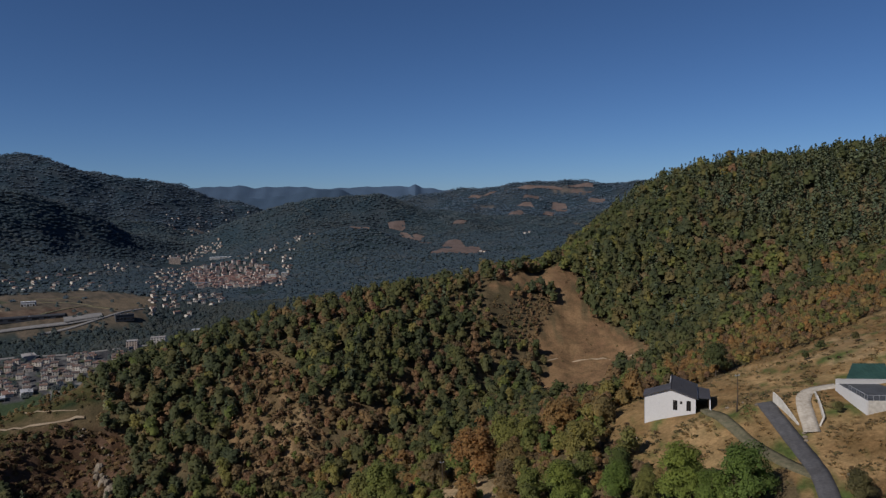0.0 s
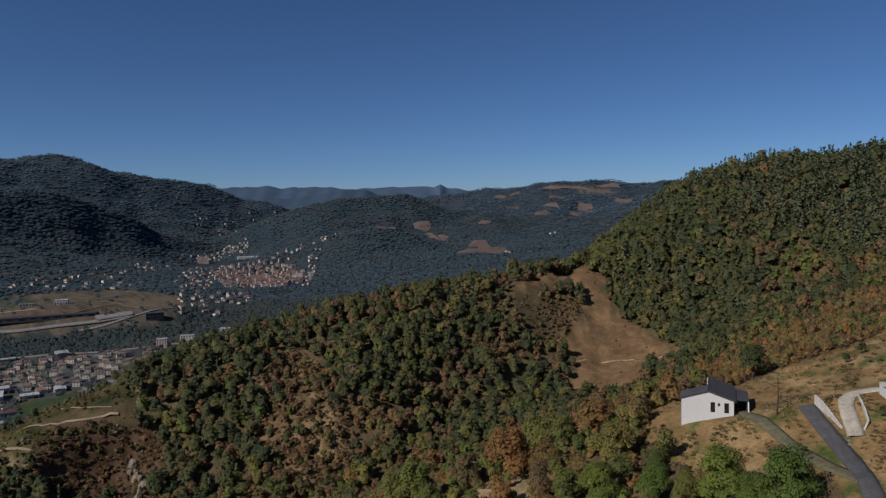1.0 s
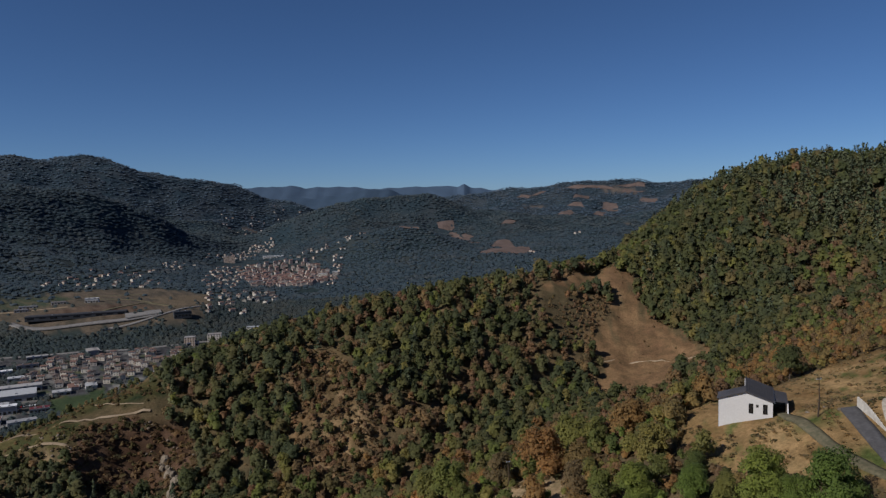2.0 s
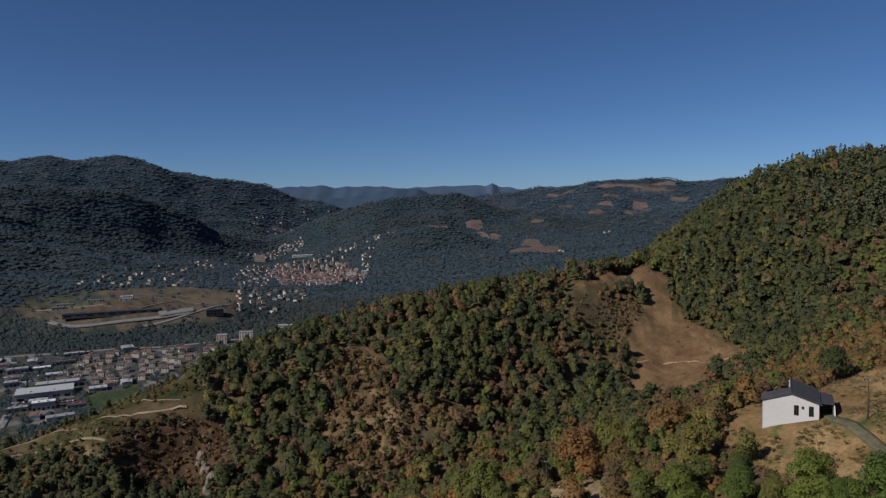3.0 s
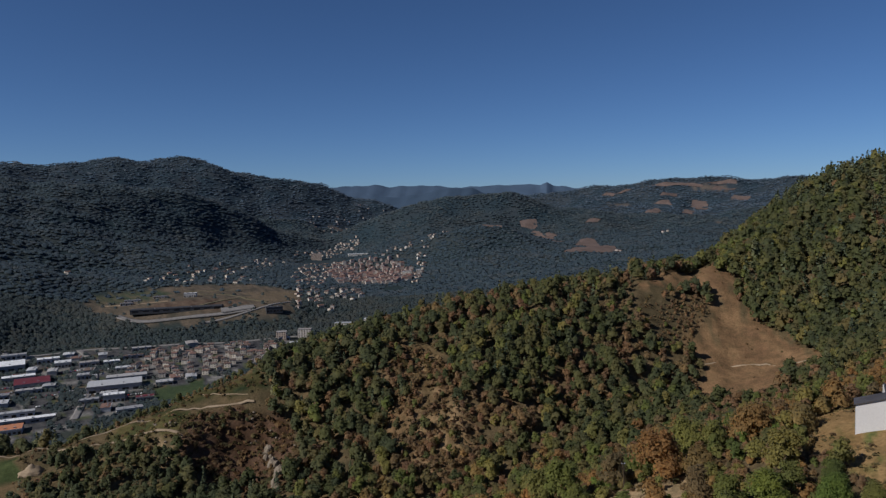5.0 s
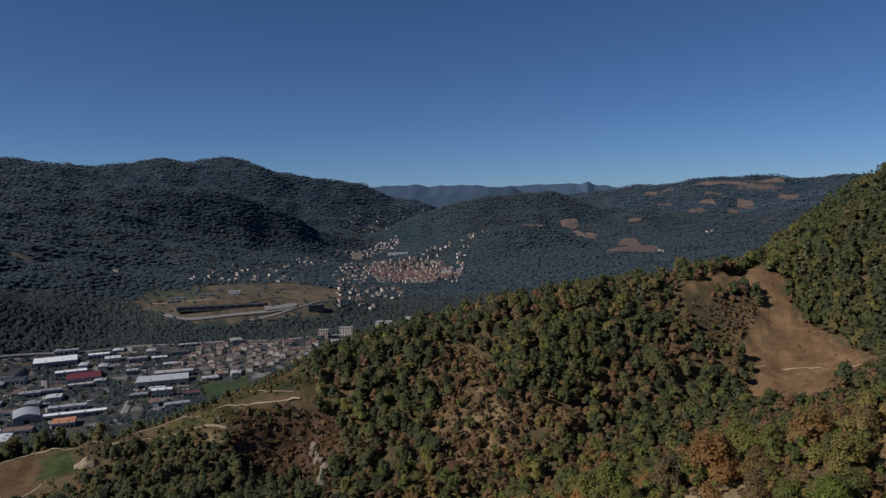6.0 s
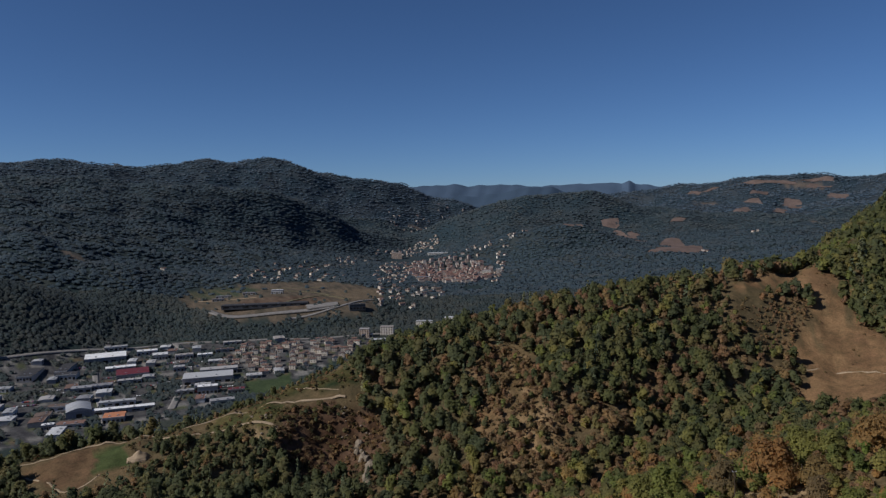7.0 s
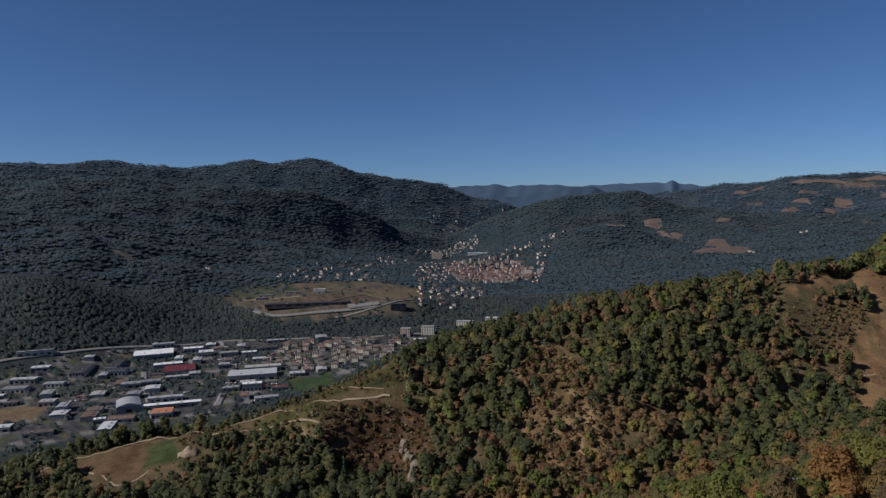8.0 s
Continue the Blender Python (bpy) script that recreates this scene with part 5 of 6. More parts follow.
def earth_mound(x, y, radius, height):
    """A tipped heap of sand, lumpy, with its skirt in the ground."""
    bm = bmesh.new()
    bmesh.ops.create_icosphere(bm, subdivisions=4, radius=1)
    for p in bm.verts:
        d = math.hypot(p.co.x, p.co.y)
        lump = 1 + 0.18 * noise.noise(p.co * 2.0) + 0.08 * noise.noise(p.co * 6.0)
        p.co = Vector((p.co.x * radius * lump, p.co.y * radius * 0.75 * lump, (height * (1 - d) * lump if p.co.z > 0 else -1.2) - 0.2))
    me = bpy.data.meshes.new("sand_mound")
    bm.to_mesh(me)
    bm.free()
    me.materials.append(DIRT)
    for p in me.polygons:
        p.use_smooth = True
    ob = new("sand_mound", me)
    ob.matrix_basis = pose(x, y, float(ground_z(x, y)[0]), 0, 0, 30)
    return tagged(ob, "heap of pale sand tipped beside the green field", "mound")


earth_mound(-266.5, 292, 6.0, 4.2)


# ---- the valley: estate, town, works and roads ----
def house_meshes(w, d, h, rise, kind):
    """Walls with gables, a roof of two slabs, windows and a door, as meshes in the house's own axes."""
    hw, hd, e = w / 2, d / 2, 0.45
    wall = solid("wall", CREAM_WALL if kind in (1, 2) else HOUSE_WALL, [(-hw, -hd, -4), (hw, -hd, -4), (hw, -hd, h), (0, -hd, h + rise), (-hw, -hd, h)], (0, d, 0))
    s = rise / hw
    roofs = [solid("roof", HOUSE_ROOF, [(0.003 * g, -hd - e, h + rise), (g * (hw + e), -hd - e, h - e * s), (g * (hw + e), hd + e, h - e * s), (0.003 * g, hd + e, h + rise)], (0, 0, 0.2)) for g in (-1, 1)]
    floors = max(1, round(h / 2.9))
    holes = []
    for k in range(floors):
        z = 0.9 + 2.8 * k
        for x in (-hw * 0.5, hw * 0.5):
            holes.append((x - 0.55, x + 0.55, -hd - 0.04, -hd + 0.05, z, z + 1.35))
        for y in (-hd * 0.5, hd * 0.5):
            holes.append((-hw - 0.04, -hw + 0.05, y - 0.55, y + 0.55, z, z + 1.35))
    return wall, roofs, [boxes("window", GLASS_DARK, q) for q in holes], boxes("door", WOOD, (-0.5, 0.5, -hd - 0.05, -hd + 0.05, -0.6, 2.05)), boxes("chimney", HOUSE_WALL, (hw * 0.4, hw * 0.4 + 0.7, -0.5, 0.2, h, h + rise + 0.5))


FORMS = [(7.5, 9.5, 3.2, 1.4, 0), (7.6, 9.0, 5.8, 1.2, 1), (8.6, 8.0, 5.8, 1.2, 2), (8.5, 13.0, 3.4, 1.6, 3), (11.0, 13.0, 8.4, 2.2, 4), (12.0, 10.0, 11.0, 2.2, 5)]
FORM_MESH = [house_meshes(*q) for q in FORMS]
HOUSE_LABEL = ["small cream house with a clay tile roof", "two storey rendered house with a brown tile roof", "square rendered house with a red-brown roof", "long low cream house with a tiled roof", "tall town house with a clay tile roof", "narrow old town building with pale walls"]
HOUSES = {}


def town_house(form, x, y, turn, where):
    z = float(ground_z(x, y)[0]) + 0.3
    m = pose(x, y, z, 0, 0, turn)
    if form in HOUSES:
        ob = copy_thing(HOUSES[form], m)
    else:
        ob = new("house")
        ob.matrix_basis = m
        wall, roofs, windows, door, chimney = FORM_MESH[form]
        body = part("wall", wall, ob)
        for r in roofs:
            part("roof", r, ob)
        for q in windows:
            part("window", q, body)
        part("door", door, body)
        part("chimney", chimney, ob)
        HOUSES[form] = ob
    return tagged(ob, HOUSE_LABEL[form] + " " + (where if form not in (1, 2) else where.replace("at the ", "by ").replace("on the ", "on ").replace("below the ", "below ")), "house", "houses " + where)


ESTATE = [(-630, 885), (-665, 1030), (-560, 1085), (-478, 1100), (-440, 1060), (-470, 930), (-530, 885)]
CORE = [(-743, 2085), (-800, 2300), (-776, 2398), (-630, 2385), (-572, 2344), (-497, 2173), (-454, 1938), (-497, 1854), (-548, 1816), (-615, 1804)]
SUBURB = [(-650, 1585), (-630, 1750), (-743, 2085), (-790, 2380), (-960, 2650), (-902, 2231), (-801, 1927), (-659, 1628), (-571, 1361), (-528, 1287), (-470, 1360), (-466, 1494), (-530, 1770)]
WEST = [(-1000, 1490), (-1075, 1750), (-1010, 2000), (-1100, 2500), (-960, 2300), (-930, 1900), (-720, 1650), (-880, 1610)]


def lots(loop, step, rs, jitter=0.3):
    p = np.array(loop)
    x, y = scatter(step, (*p.min(0), *p.max(0)), rs)
    k = inside(x, y, loop)
    return x[k], y[k]


def joined_houses(name, x, y, turn, forms, label, walls=HOUSE_WALL, roofs=HOUSE_ROOF):
    """Far houses, too many to count, as one object: walls, then roofs."""
    parent = tagged(new(name), label, "houses", kind="stuff")
    for kind in ("wall", "roof"):
        vs, fs, ts, start = [], [], [], 0
        for k in range(len(x)):
            meshes = [FORM_MESH[forms[k]][0]] if kind == "wall" else FORM_MESH[forms[k]][1]
            z = float(ground_z(x[k], y[k])[0]) + 0.3
            c, s = math.cos(turn[k]), math.sin(turn[k])
            for me in meshes:
                v = np.array([q.co for q in me.vertices])
                v = np.c_[v[:, 0] * c - v[:, 1] * s + x[k], v[:, 0] * s + v[:, 1] * c + y[k], v[:, 2] + z]
                for p in me.polygons:
                    q = list(p.vertices)
                    for i in range(1, len(q) - 1):
                        fs.append((q[0] + start, q[i] + start, q[i + 1] + start))
                        ts.append((k * 0.6180) % 1)
                vs.append(v)
                start += len(v)
        me = mesh_np(kind, np.concatenate(vs), np.array(fs), walls if kind == "wall" else roofs, tint=np.array(ts))
        part(kind, me, parent)


BACK_TOWN = [(-722, 2425), (-786, 2905), (-730, 2940), (-554, 2441), (-586, 2363)]
UPPER_TOWN = [(-1104, 2716), (-1120, 2775), (-1058, 3046), (-980, 3000), (-985, 2790)]
ARC = [(-550, 2424), (-495, 2343), (-466, 2195), (-418, 1877), (-442, 1882), (-487, 2212)]
BUILT = []


def build_town():
    rs = np.random.RandomState(21)
    x, y = lots(ESTATE, 21, rs)
    for k in range(len(x)):
        town_house(int(rs.choice([1, 1, 1, 2, 2])), x[k], y[k], float(rs.choice([20, 110, 28, 102]) + rs.uniform(-6, 6)), "on the estate")
    BUILT.append((x, y))
    x, y = lots(WEST, 46, rs)
    for k in range(len(x)):
        town_house(int(rs.choice([0, 1, 2, 3])), x[k], y[k], float(rs.uniform(0, 180)), "below the woods")
    BUILT.append((x, y))
    x, y = lots(SUBURB, 31, rs)
    keep = rs.uniform(0, 1, len(x)) < 0.85
    x, y = x[keep], y[keep]
    front = np.argsort(y)[:110]
    for k in front:
        town_house(int(rs.choice([0, 1, 2, 3])), x[k], y[k], float(rs.uniform(0, 180)), "at the town edge")
    rest = np.setdiff1d(np.arange(len(x)), front)
    BUILT.append((x, y))
    joined_houses("outer_town", x[rest], y[rest], rs.uniform(0, 3.14, len(rest)), rs.choice([0, 1, 2, 3], len(rest)), "loose far rows of cream houses with brown roofs")
    x, y = lots(CORE, 21, rs)
    joined_houses("old_town", x, y, np.radians(25) + rs.choice([0, 1.57], len(x)) + rs.normal(0, 0.12, len(x)), rs.choice([1, 1, 2, 4, 4, 5], len(x)), "tightly packed old town with clay tile roofs", OLD_WALL, OLD_ROOF)
    BUILT.append((x, y))
    for name, loop, step, label in (("back_town", BACK_TOWN, 46, "scattered houses climbing behind the old town"), ("upper_town", UPPER_TOWN, 30, "rows of pale houses up the valley"), ("slope_houses", ARC, 26, "arc of pale houses on the wooded slope")):
        x, y = lots(loop, step, rs)
        joined_houses(name, x, y, rs.uniform(0, 3.14, len(x)), rs.choice([0, 1, 2, 3], len(x)), label)
        BUILT.append((x, y))
    u = rs.uniform(0, 1, 34)
    x, y = -1046 + 97 * u + rs.normal(0, 14, 34), 3053 + 73 * u + rs.normal(0, 30, 34)
    joined_houses("valley_row", x, y, rs.uniform(0, 3.14, 34), rs.choice([0, 1, 2], 34), "row of far pale houses along the valley road")
    BUILT.append((x, y))
    x, y = np.array([-555.0, -540, 133, 120, 335, 350, -1217, -1225]), np.array([3047.0, 3050, 2258, 2262, 2888, 2884, 1550, 1560])
    joined_houses("hill_farms", x, y, rs.uniform(0, 3.14, 8), rs.choice([2, 3], 8), "lone white farmhouses on the wooded hills")
    BUILT.append((x, y))
    x = np.r_[rs.normal(-1120, 70, 26), rs.normal(-520, 40, 18), rs.normal(-1240, 60, 16)]
    y = np.r_[rs.uniform(3250, 3950, 26), rs.uniform(2300, 2560, 18), rs.uniform(3400, 3700, 16)]
    joined_houses("hamlet", x, y, rs.uniform(0, 3.14, len(x)), rs.choice([0, 1, 2, 3], len(x)), "far pale houses strung along the upper valley")


build_town()


def hall(x, y, w, d, h, turn, roof, label, rise=0.6, bays=5, cladding=SHED_WALL):
    """A works hall or shop: walls, parapet roof, loading doors and a window band."""
    z = float(ground_z(x, y)[0])
    ob = new("industrial_building")
    ob.matrix_basis = pose(x, y, z, 0, 0, turn)
    hw, hd = w / 2, d / 2
    body = part("wall", boxes("wall", cladding, (-hw, hw, -hd, hd, -3, h)), ob)
    part("roof", solid("roof", roof, [(-hw - 0.3, -hd - 0.3, h + 0.004), (-hw - 0.3, hd + 0.3, h + 0.004), (-hw - 0.3, hd * 0.02, h + rise)], (w + 0.6, 0, 0)), ob)
    part("parapet", boxes("parapet", cladding, (-hw - 0.35, hw + 0.35, -hd - 0.35, -hd - 0.05, h - 0.6, h + 0.7)), ob)
    for k in range(bays):
        cx = -hw + (k + 0.5) * w / bays
        part("loading_door" if k % 2 == 0 else "window", boxes("opening", GLASS_DARK, (cx - w / bays * 0.3, cx + w / bays * 0.3, -hd - 0.05, -hd + 0.1, 0.1 if k % 2 == 0 else 1.4, min(h * 0.62, 3.6))), body)
    for k in range(2):
        part("roof_light", boxes("roof_light", METAL, (-hw * 0.5 + k * hw * 0.8, -hw * 0.5 + k * hw * 0.8 + 2.2, -hd * 0.5, -hd * 0.5 + 1.4, h, h + rise + 0.7)), ob)
    return tagged(ob, label, "building", "works halls of the valley")


HALLS = [
    (-838, 912, 58, 46, 8, 40, WHITE_ROOF, "long white fronted store with a flat pale roof"),
    (-727, 838, 42, 44, 7, 40, RED_ROOF, "white walled hall with a dark red roof"),
    (-768, 862, 40, 18, 7, 40, WHITE_ROOF, "pale flat roofed hall beside the red roof"),
    (-612, 684, 66, 13, 5, 35, WHITE_ROOF, "long low white workshop with a window band"),
    (-640, 706, 40, 12, 5, 35, SHED_ROOF, "narrow grey roofed workshop"),
    (-598, 652, 22, 24, 6, 35, ORANGE_ROOF, "small hall with an orange tiled roof"),
    (-648, 610, 12, 10, 5, 38, WHITE_ROOF, "small white box shaped shed"),
    (-868, 800, 20, 58, 6, 30, BLACK_ROOF, "long dark roofed hall with a white side wall"),
    (-845, 840, 16, 60, 6, 30, BLACK_ROOF, "long hall with a white edged roof"),
    (-815, 812, 26, 24, 7, 30, BLACK_ROOF, "dark square workshop with a flat roof"),
    (-600, 832, 64, 38, 8, 32, SHED_ROOF, "wide grey roofed factory hall"),
    (-610, 872, 50, 20, 7, 32, SHED_ROOF, "hall with a tall white end wall"),
    (-563, 776, 24, 14, 9, 32, WHITE_ROOF, "white two storey office block"),
    (-525, 781, 20, 12, 5, 32, RED_ROOF, "small shop with a red roof"),
    (-760, 940, 22, 24, 7, 38, SHED_ROOF, "cream building beside the car parks"),
    (-720, 945, 26, 16, 6, 38, SHED_ROOF, "low pale roofed building"),
    (-880, 700, 30, 18, 6, 25, SHED_ROOF, "grey depot with a low roof"),
    (-905, 735, 34, 16, 6, 25, SHED_ROOF, "brown walled depot by the storage yard"),
    (-850, 735, 26, 14, 5, 25, SHED_ROOF, "low grey depot by the storage yard"),
    (-965, 806, 48, 10, 7, 42, SHED_ROOF, "white long building across the river road"),
    (-700, 800, 30, 14, 5, 36, SHED_ROOF, "low workshop with a pale roof"),
    (-720, 770, 26, 16, 5, 36, SHED_ROOF, "grey roofed workshop among trees"),
    (-738, 1222, 160, 26, 5.0, 25, BLACK_ROOF, "long dark factory on the terrace", 0.6, 9, DARK_CLADDING),
    (-563, 1258, 30, 18, 9, 30, BLACK_ROOF, "dark glass factory with cream columns", 0.6, 5, DARK_CLADDING),
    (-783, 1350, 24, 14, 8, 20, WHITE_ROOF, "white cube shaped building in the dry fields"),
    (-880, 1300, 30, 10, 4, 20, SHED_ROOF, "low shed on the dry fields"),
    (-868, 1262, 22, 10, 5, 24, HOUSE_ROOF, "low red roofed farm shed on the terrace"),
    (-838, 1330, 26, 9, 5, 24, HOUSE_ROOF, "long red roofed farm building on the terrace"),
    (-690, 955, 22, 14, 5, 36, WHITE_ROOF, "pale shop near the river road"),
    (-800, 960, 30, 18, 6, 38, WHITE_ROOF, "white roofed shop by the car park"),
    (-860, 960, 34, 16, 6, 40, SHED_ROOF, "pale shop at the end of the row"),
]
def more_halls():
    """Smaller workshops and shops between the large halls."""
    rs = np.random.RandomState(8)
    x, y = lots(TOWN_FLOOR, 27, rs)
    words = ["small grey workshop with a flat roof", "pale low shop with a flat roof", "white unit with a shallow roof", "brown walled store with a grey roof"]
    for a, b in zip(x, y):
        if any(math.hypot(a - q[0], b - q[1]) < 0.55 * max(q[2], q[3]) + 9 for q in HALLS) or inside(np.array([a]), np.array([b]), ESTATE)[0]:
            continue
        if near_line(np.array([a]), np.array([b]), RIVER_ROAD, 16)[0] or math.hypot(a + 658, b - 664) < 34 or inside(np.array([a]), np.array([b]), PLAYING_FIELD)[0] or inside(np.array([a]), np.array([b]), PLOUGHED)[0] or rs.uniform() < 0.64:
            continue
        k = int(rs.randint(4))
        HALLS.append((a, b, rs.uniform(14, 30), rs.uniform(10, 18), rs.uniform(3.5, 7), 34 + rs.choice([0, 90]) + rs.uniform(-5, 5), SHED_ROOF if k < 3 else HOUSE_ROOF, words[k], 0.6, 3))


RIVER_ROAD = [(-1090, 600), (-995, 765), (-940, 830), (-883, 935), (-800, 1036), (-641, 1088), (-515, 1130), (-470, 1160)]
more_halls()
for q in HALLS:
    hall(*q)
BUILT.append((np.array([q[0] for q in HALLS]), np.array([q[1] for q in HALLS])))


def barrel_hall(x, y, w, d, h, turn):
    z = float(ground_z(x, y)[0])
    ob = new("barrel_hall")
    ob.matrix_basis = pose(x, y, z, 0, 0, turn)
    part("wall", boxes("wall", SHED_WALL, (-w / 2, w / 2, -d / 2, d / 2, -3, h)), ob)
    arc = [(-w / 2 - 0.3 + (w + 0.6) * k / 12, -d / 2 - 0.3, h + 0.01 + 3.4 * math.sin(math.pi * k / 12)) for k in range(13)]
    part("roof", solid("roof", METAL, arc, (0, d + 0.6, 0)), ob, "curved pale blue-grey metal roof")
    part("door", boxes("door", GLASS_DARK, (-3, 3, -d / 2 - 0.06, -d / 2 + 0.1, 0, 4.2)), ob)
    return tagged(ob, "works hall with a curved blue-grey metal roof", "building")


barrel_hall(-658, 664, 26, 36, 7.5, 44)


def flats(x, y, w, d, floors, turn, label):
    z = float(ground_z(x, y)[0])
    ob = new("apartment_block")
    ob.matrix_basis = pose(x, y, z, 0, 0, turn)
    h = floors * 2.8
    body = part("wall", boxes("wall", HOUSE_WALL, (-w / 2, w / 2, -d / 2, d / 2, -3, h)), ob)
    part("roof", boxes("roof", SHED_ROOF, (-w / 2 - 0.3, w / 2 + 0.3, -d / 2 - 0.3, d / 2 + 0.3, h + 0.004, h + 0.5)), ob)
    n = max(2, int(w / 4))
    win = boxes("window", GLASS_DARK, (-0.8, 0.8, -0.06, 0.06, 0, 1.5))
    for fl in range(floors):
        for k in range(n):
            q = part("window", win, body)
            q.location = (-w / 2 + (k + 0.5) * w / n, -d / 2, 0.8 + fl * 2.8)
    return tagged(ob, label, "apartment block", "blocks of flats")


flats(-492, 1122, 16, 13, 5, 15, "pinkish five storey block of flats by the river")
flats(-462, 1150, 22, 13, 5, 15, "pale five storey block of flats among trees")
flats(-425, 1245, 30, 12, 3, 10, "low row of white flats behind the wooded hill")
flats(-385, 1290, 26, 12, 3, 10, "low row of cream flats behind the wooded hill")
flats(-1020, 2740, 42, 15, 9, 18, "tall cream tower block above the old town")
flats(-623, 1853, 36, 16, 4, 20, "long white school building in the town")
flats(-489, 2045, 26, 16, 6, 12, "white block at the edge of the town")
flats(-456, 2062, 16, 14, 6, 12, "brown block at the edge of the town")
flats(-870, 2820, 80, 30, 3, 20, "wide pale works building above the town")


def car_meshes():
    body = bpy.data.meshes.new("body")
    side = [(-2.1, 0.35), (2.1, 0.35), (2.15, 0.8), (1.2, 0.95), (0.6, 1.45), (-1.2, 1.48), (-1.95, 0.95), (-2.15, 0.8)]
    body = solid("body", CAR_PAINT, [(x, -0.85, z) for x, z in side], (0, 1.7, 0))
    glass = boxes("window", GLASS_DARK, (-1.25, 0.75, -0.87, 0.87, 0.98, 1.36))
    wheel = boxes("wheel", RUBBER, (-0.3, 0.3, -0.1, 0.1, 0, 0.6), (-0.22, 0.22, -0.1, 0.1, -0.06, 0.66))
    return body, glass, wheel


def car_park():
    body, glass, wheel = car_meshes()
    rs = np.random.RandomState(5)
    first = None
    rows = [(-790, 950, 38, 14), (-775, 925, 38, 14), (-700, 905, 36, 12), (-690, 880, 36, 12), (-660, 800, 35, 12), (-580, 775, 32, 12), (-720, 720, 36, 8), (-770, 690, 25, 10), (-690, 985, 30, 8), (-740, 790, 36, 8), (-810, 960, 40, 14), (-820, 870, 38, 12), (-640, 820, 35, 12), (-600, 760, 32, 12), (-760, 735, 30, 12), (-700, 650, 38, 10), (-850, 850, 38, 12), (-830, 790, 38, 10), (-735, 900, 40, 14), (-760, 815, 38, 12), (-680, 770, 36, 12), (-640, 740, 34, 10), (-790, 740, 30, 12), (-745, 625, 34, 10), (-765, 665, 34, 12), (-620, 790, 32, 10), (-560, 800, 30, 8), (-700, 940, 36, 12), (-650, 930, 34, 8)]
    for x0, y0, turn, n in rows:
        for k in range(n):
            if rs.uniform() < 0.25:
                continue
            x, y = x0 + k * 2.9 * math.cos(radians(turn)), y0 + k * 2.9 * math.sin(radians(turn))
            m = pose(x, y, float(ground_z(x, y)[0]) + 0.28, 0, 0, turn + 90 + rs.uniform(-3, 3))
            if first is None:
                first = new("car")
                first.matrix_basis = m
                part("body", body, first)
                part("window", glass, first)
                for wx in (-1.3, 1.3):
                    for wy in (-0.8, 0.8):
                        q = part("wheel", wheel, first)
                        q.location = (wx, wy, 0)
                tagged(first, "parked car in a works car park", "car", "cars in the car parks")
            else:
                copy_thing(first, m)


car_park()
tagged(new("road", draped("road", RIVER_ROAD, 9, GREY_ROAD, 0.7, 12, 1.5)), "pale grey main road along the river", "road", kind="structure")
tagged(new("road", draped("road", [(-560, 700), (-600, 770), (-650, 860), (-720, 960), (-800, 1030)], 9, GREY_ROAD, 0.5, 10, 1.2)), "grey street through the works", "road", kind="structure")
tagged(new("road", draped("road", [(-900, 1000), (-830, 880), (-720, 760), (-600, 640)], 8, GREY_ROAD, 0.5, 10, 1.2)), "grey street between the halls", "road", kind="structure")
for line, w, surface in (([(-835, 1182), (-820, 1170), (-778, 1163), (-667, 1214), (-605, 1248)], 12, GREY_ROAD), ([(-672, 1188), (-623, 1223), (-585, 1262), (-572, 1345), (-560, 1400)], 6, GREY_ROAD), ([(-914, 1252), (-862, 1266), (-795, 1287)], 4, DIRT), ([(-656, 1232), (-604, 1262)], 26, GREY_ROAD), ([(-852, 1446), (-750, 1487)], 5, LANE), ([(-706, 1250), (-669, 1346), (-602, 1316)], 7, LANE), ([(-660, 1346), (-720, 1400), (-800, 1400)], 3, LANE)):
    tagged(new("yard_road", draped("yard_road", line, w, surface, 0.8, 10, 1.5)), "pale gravel road over the dry terrace", "road", kind="structure")


# ---- open fields on the far hills ----
FAR_FIELDS = [
    [(-248, 3275), (-170, 3309), (-165, 3260), (-175, 3233), (-233, 3238)],
    [(-207, 3226), (-156, 3211), (-90, 3040), (-80, 2963), (-101, 2900), (-125, 3020), (-167, 3165)],
    [(46, 3237), (68, 3286), (114, 3272), (103, 3248)],
    [(-10, 2640), (20, 2906), (75, 2912), (93, 2620), (120, 2420), (137, 2272), (91, 2226), (-41, 2246), (-15, 2356), (40, 2480)],
    [(-88, 2700), (-60, 2929), (-40, 2920), (-45, 2680)],
    [(-331, 2571), (-345, 2620), (-270, 2600), (-254, 2547)],
    [(589, 3875), (618, 3959), (689, 3926), (658, 3784)],
    [(370, 4232), (420, 4270), (560, 4245), (690, 4190), (705, 4160), (581, 4185)],
    [(722, 4197), (800, 4230), (892, 4225), (883, 4182)],
    [(414, 3942), (492, 3960), (499, 3878)],
    [(230, 4200), (300, 4260), (330, 4240), (270, 4170)],
    [(452, 4004), (484, 4084), (566, 4101), (543, 4048)],
    [(735, 4127), (767, 4174), (883, 4153), (856, 4120)],
    [(336, 3610), (378, 3802), (425, 3691), (395, 3580)],
    [(156, 4201), (177, 4237), (239, 4213), (220, 4167)],
    [(784, 3892), (817, 3959), (887, 3887), (849, 3798)],
    [(511, 3649), (544, 3750), (606, 3792), (557, 3611)],
    [(-129, 3164), (-111, 3199), (-74, 3110), (-91, 3025)],
]


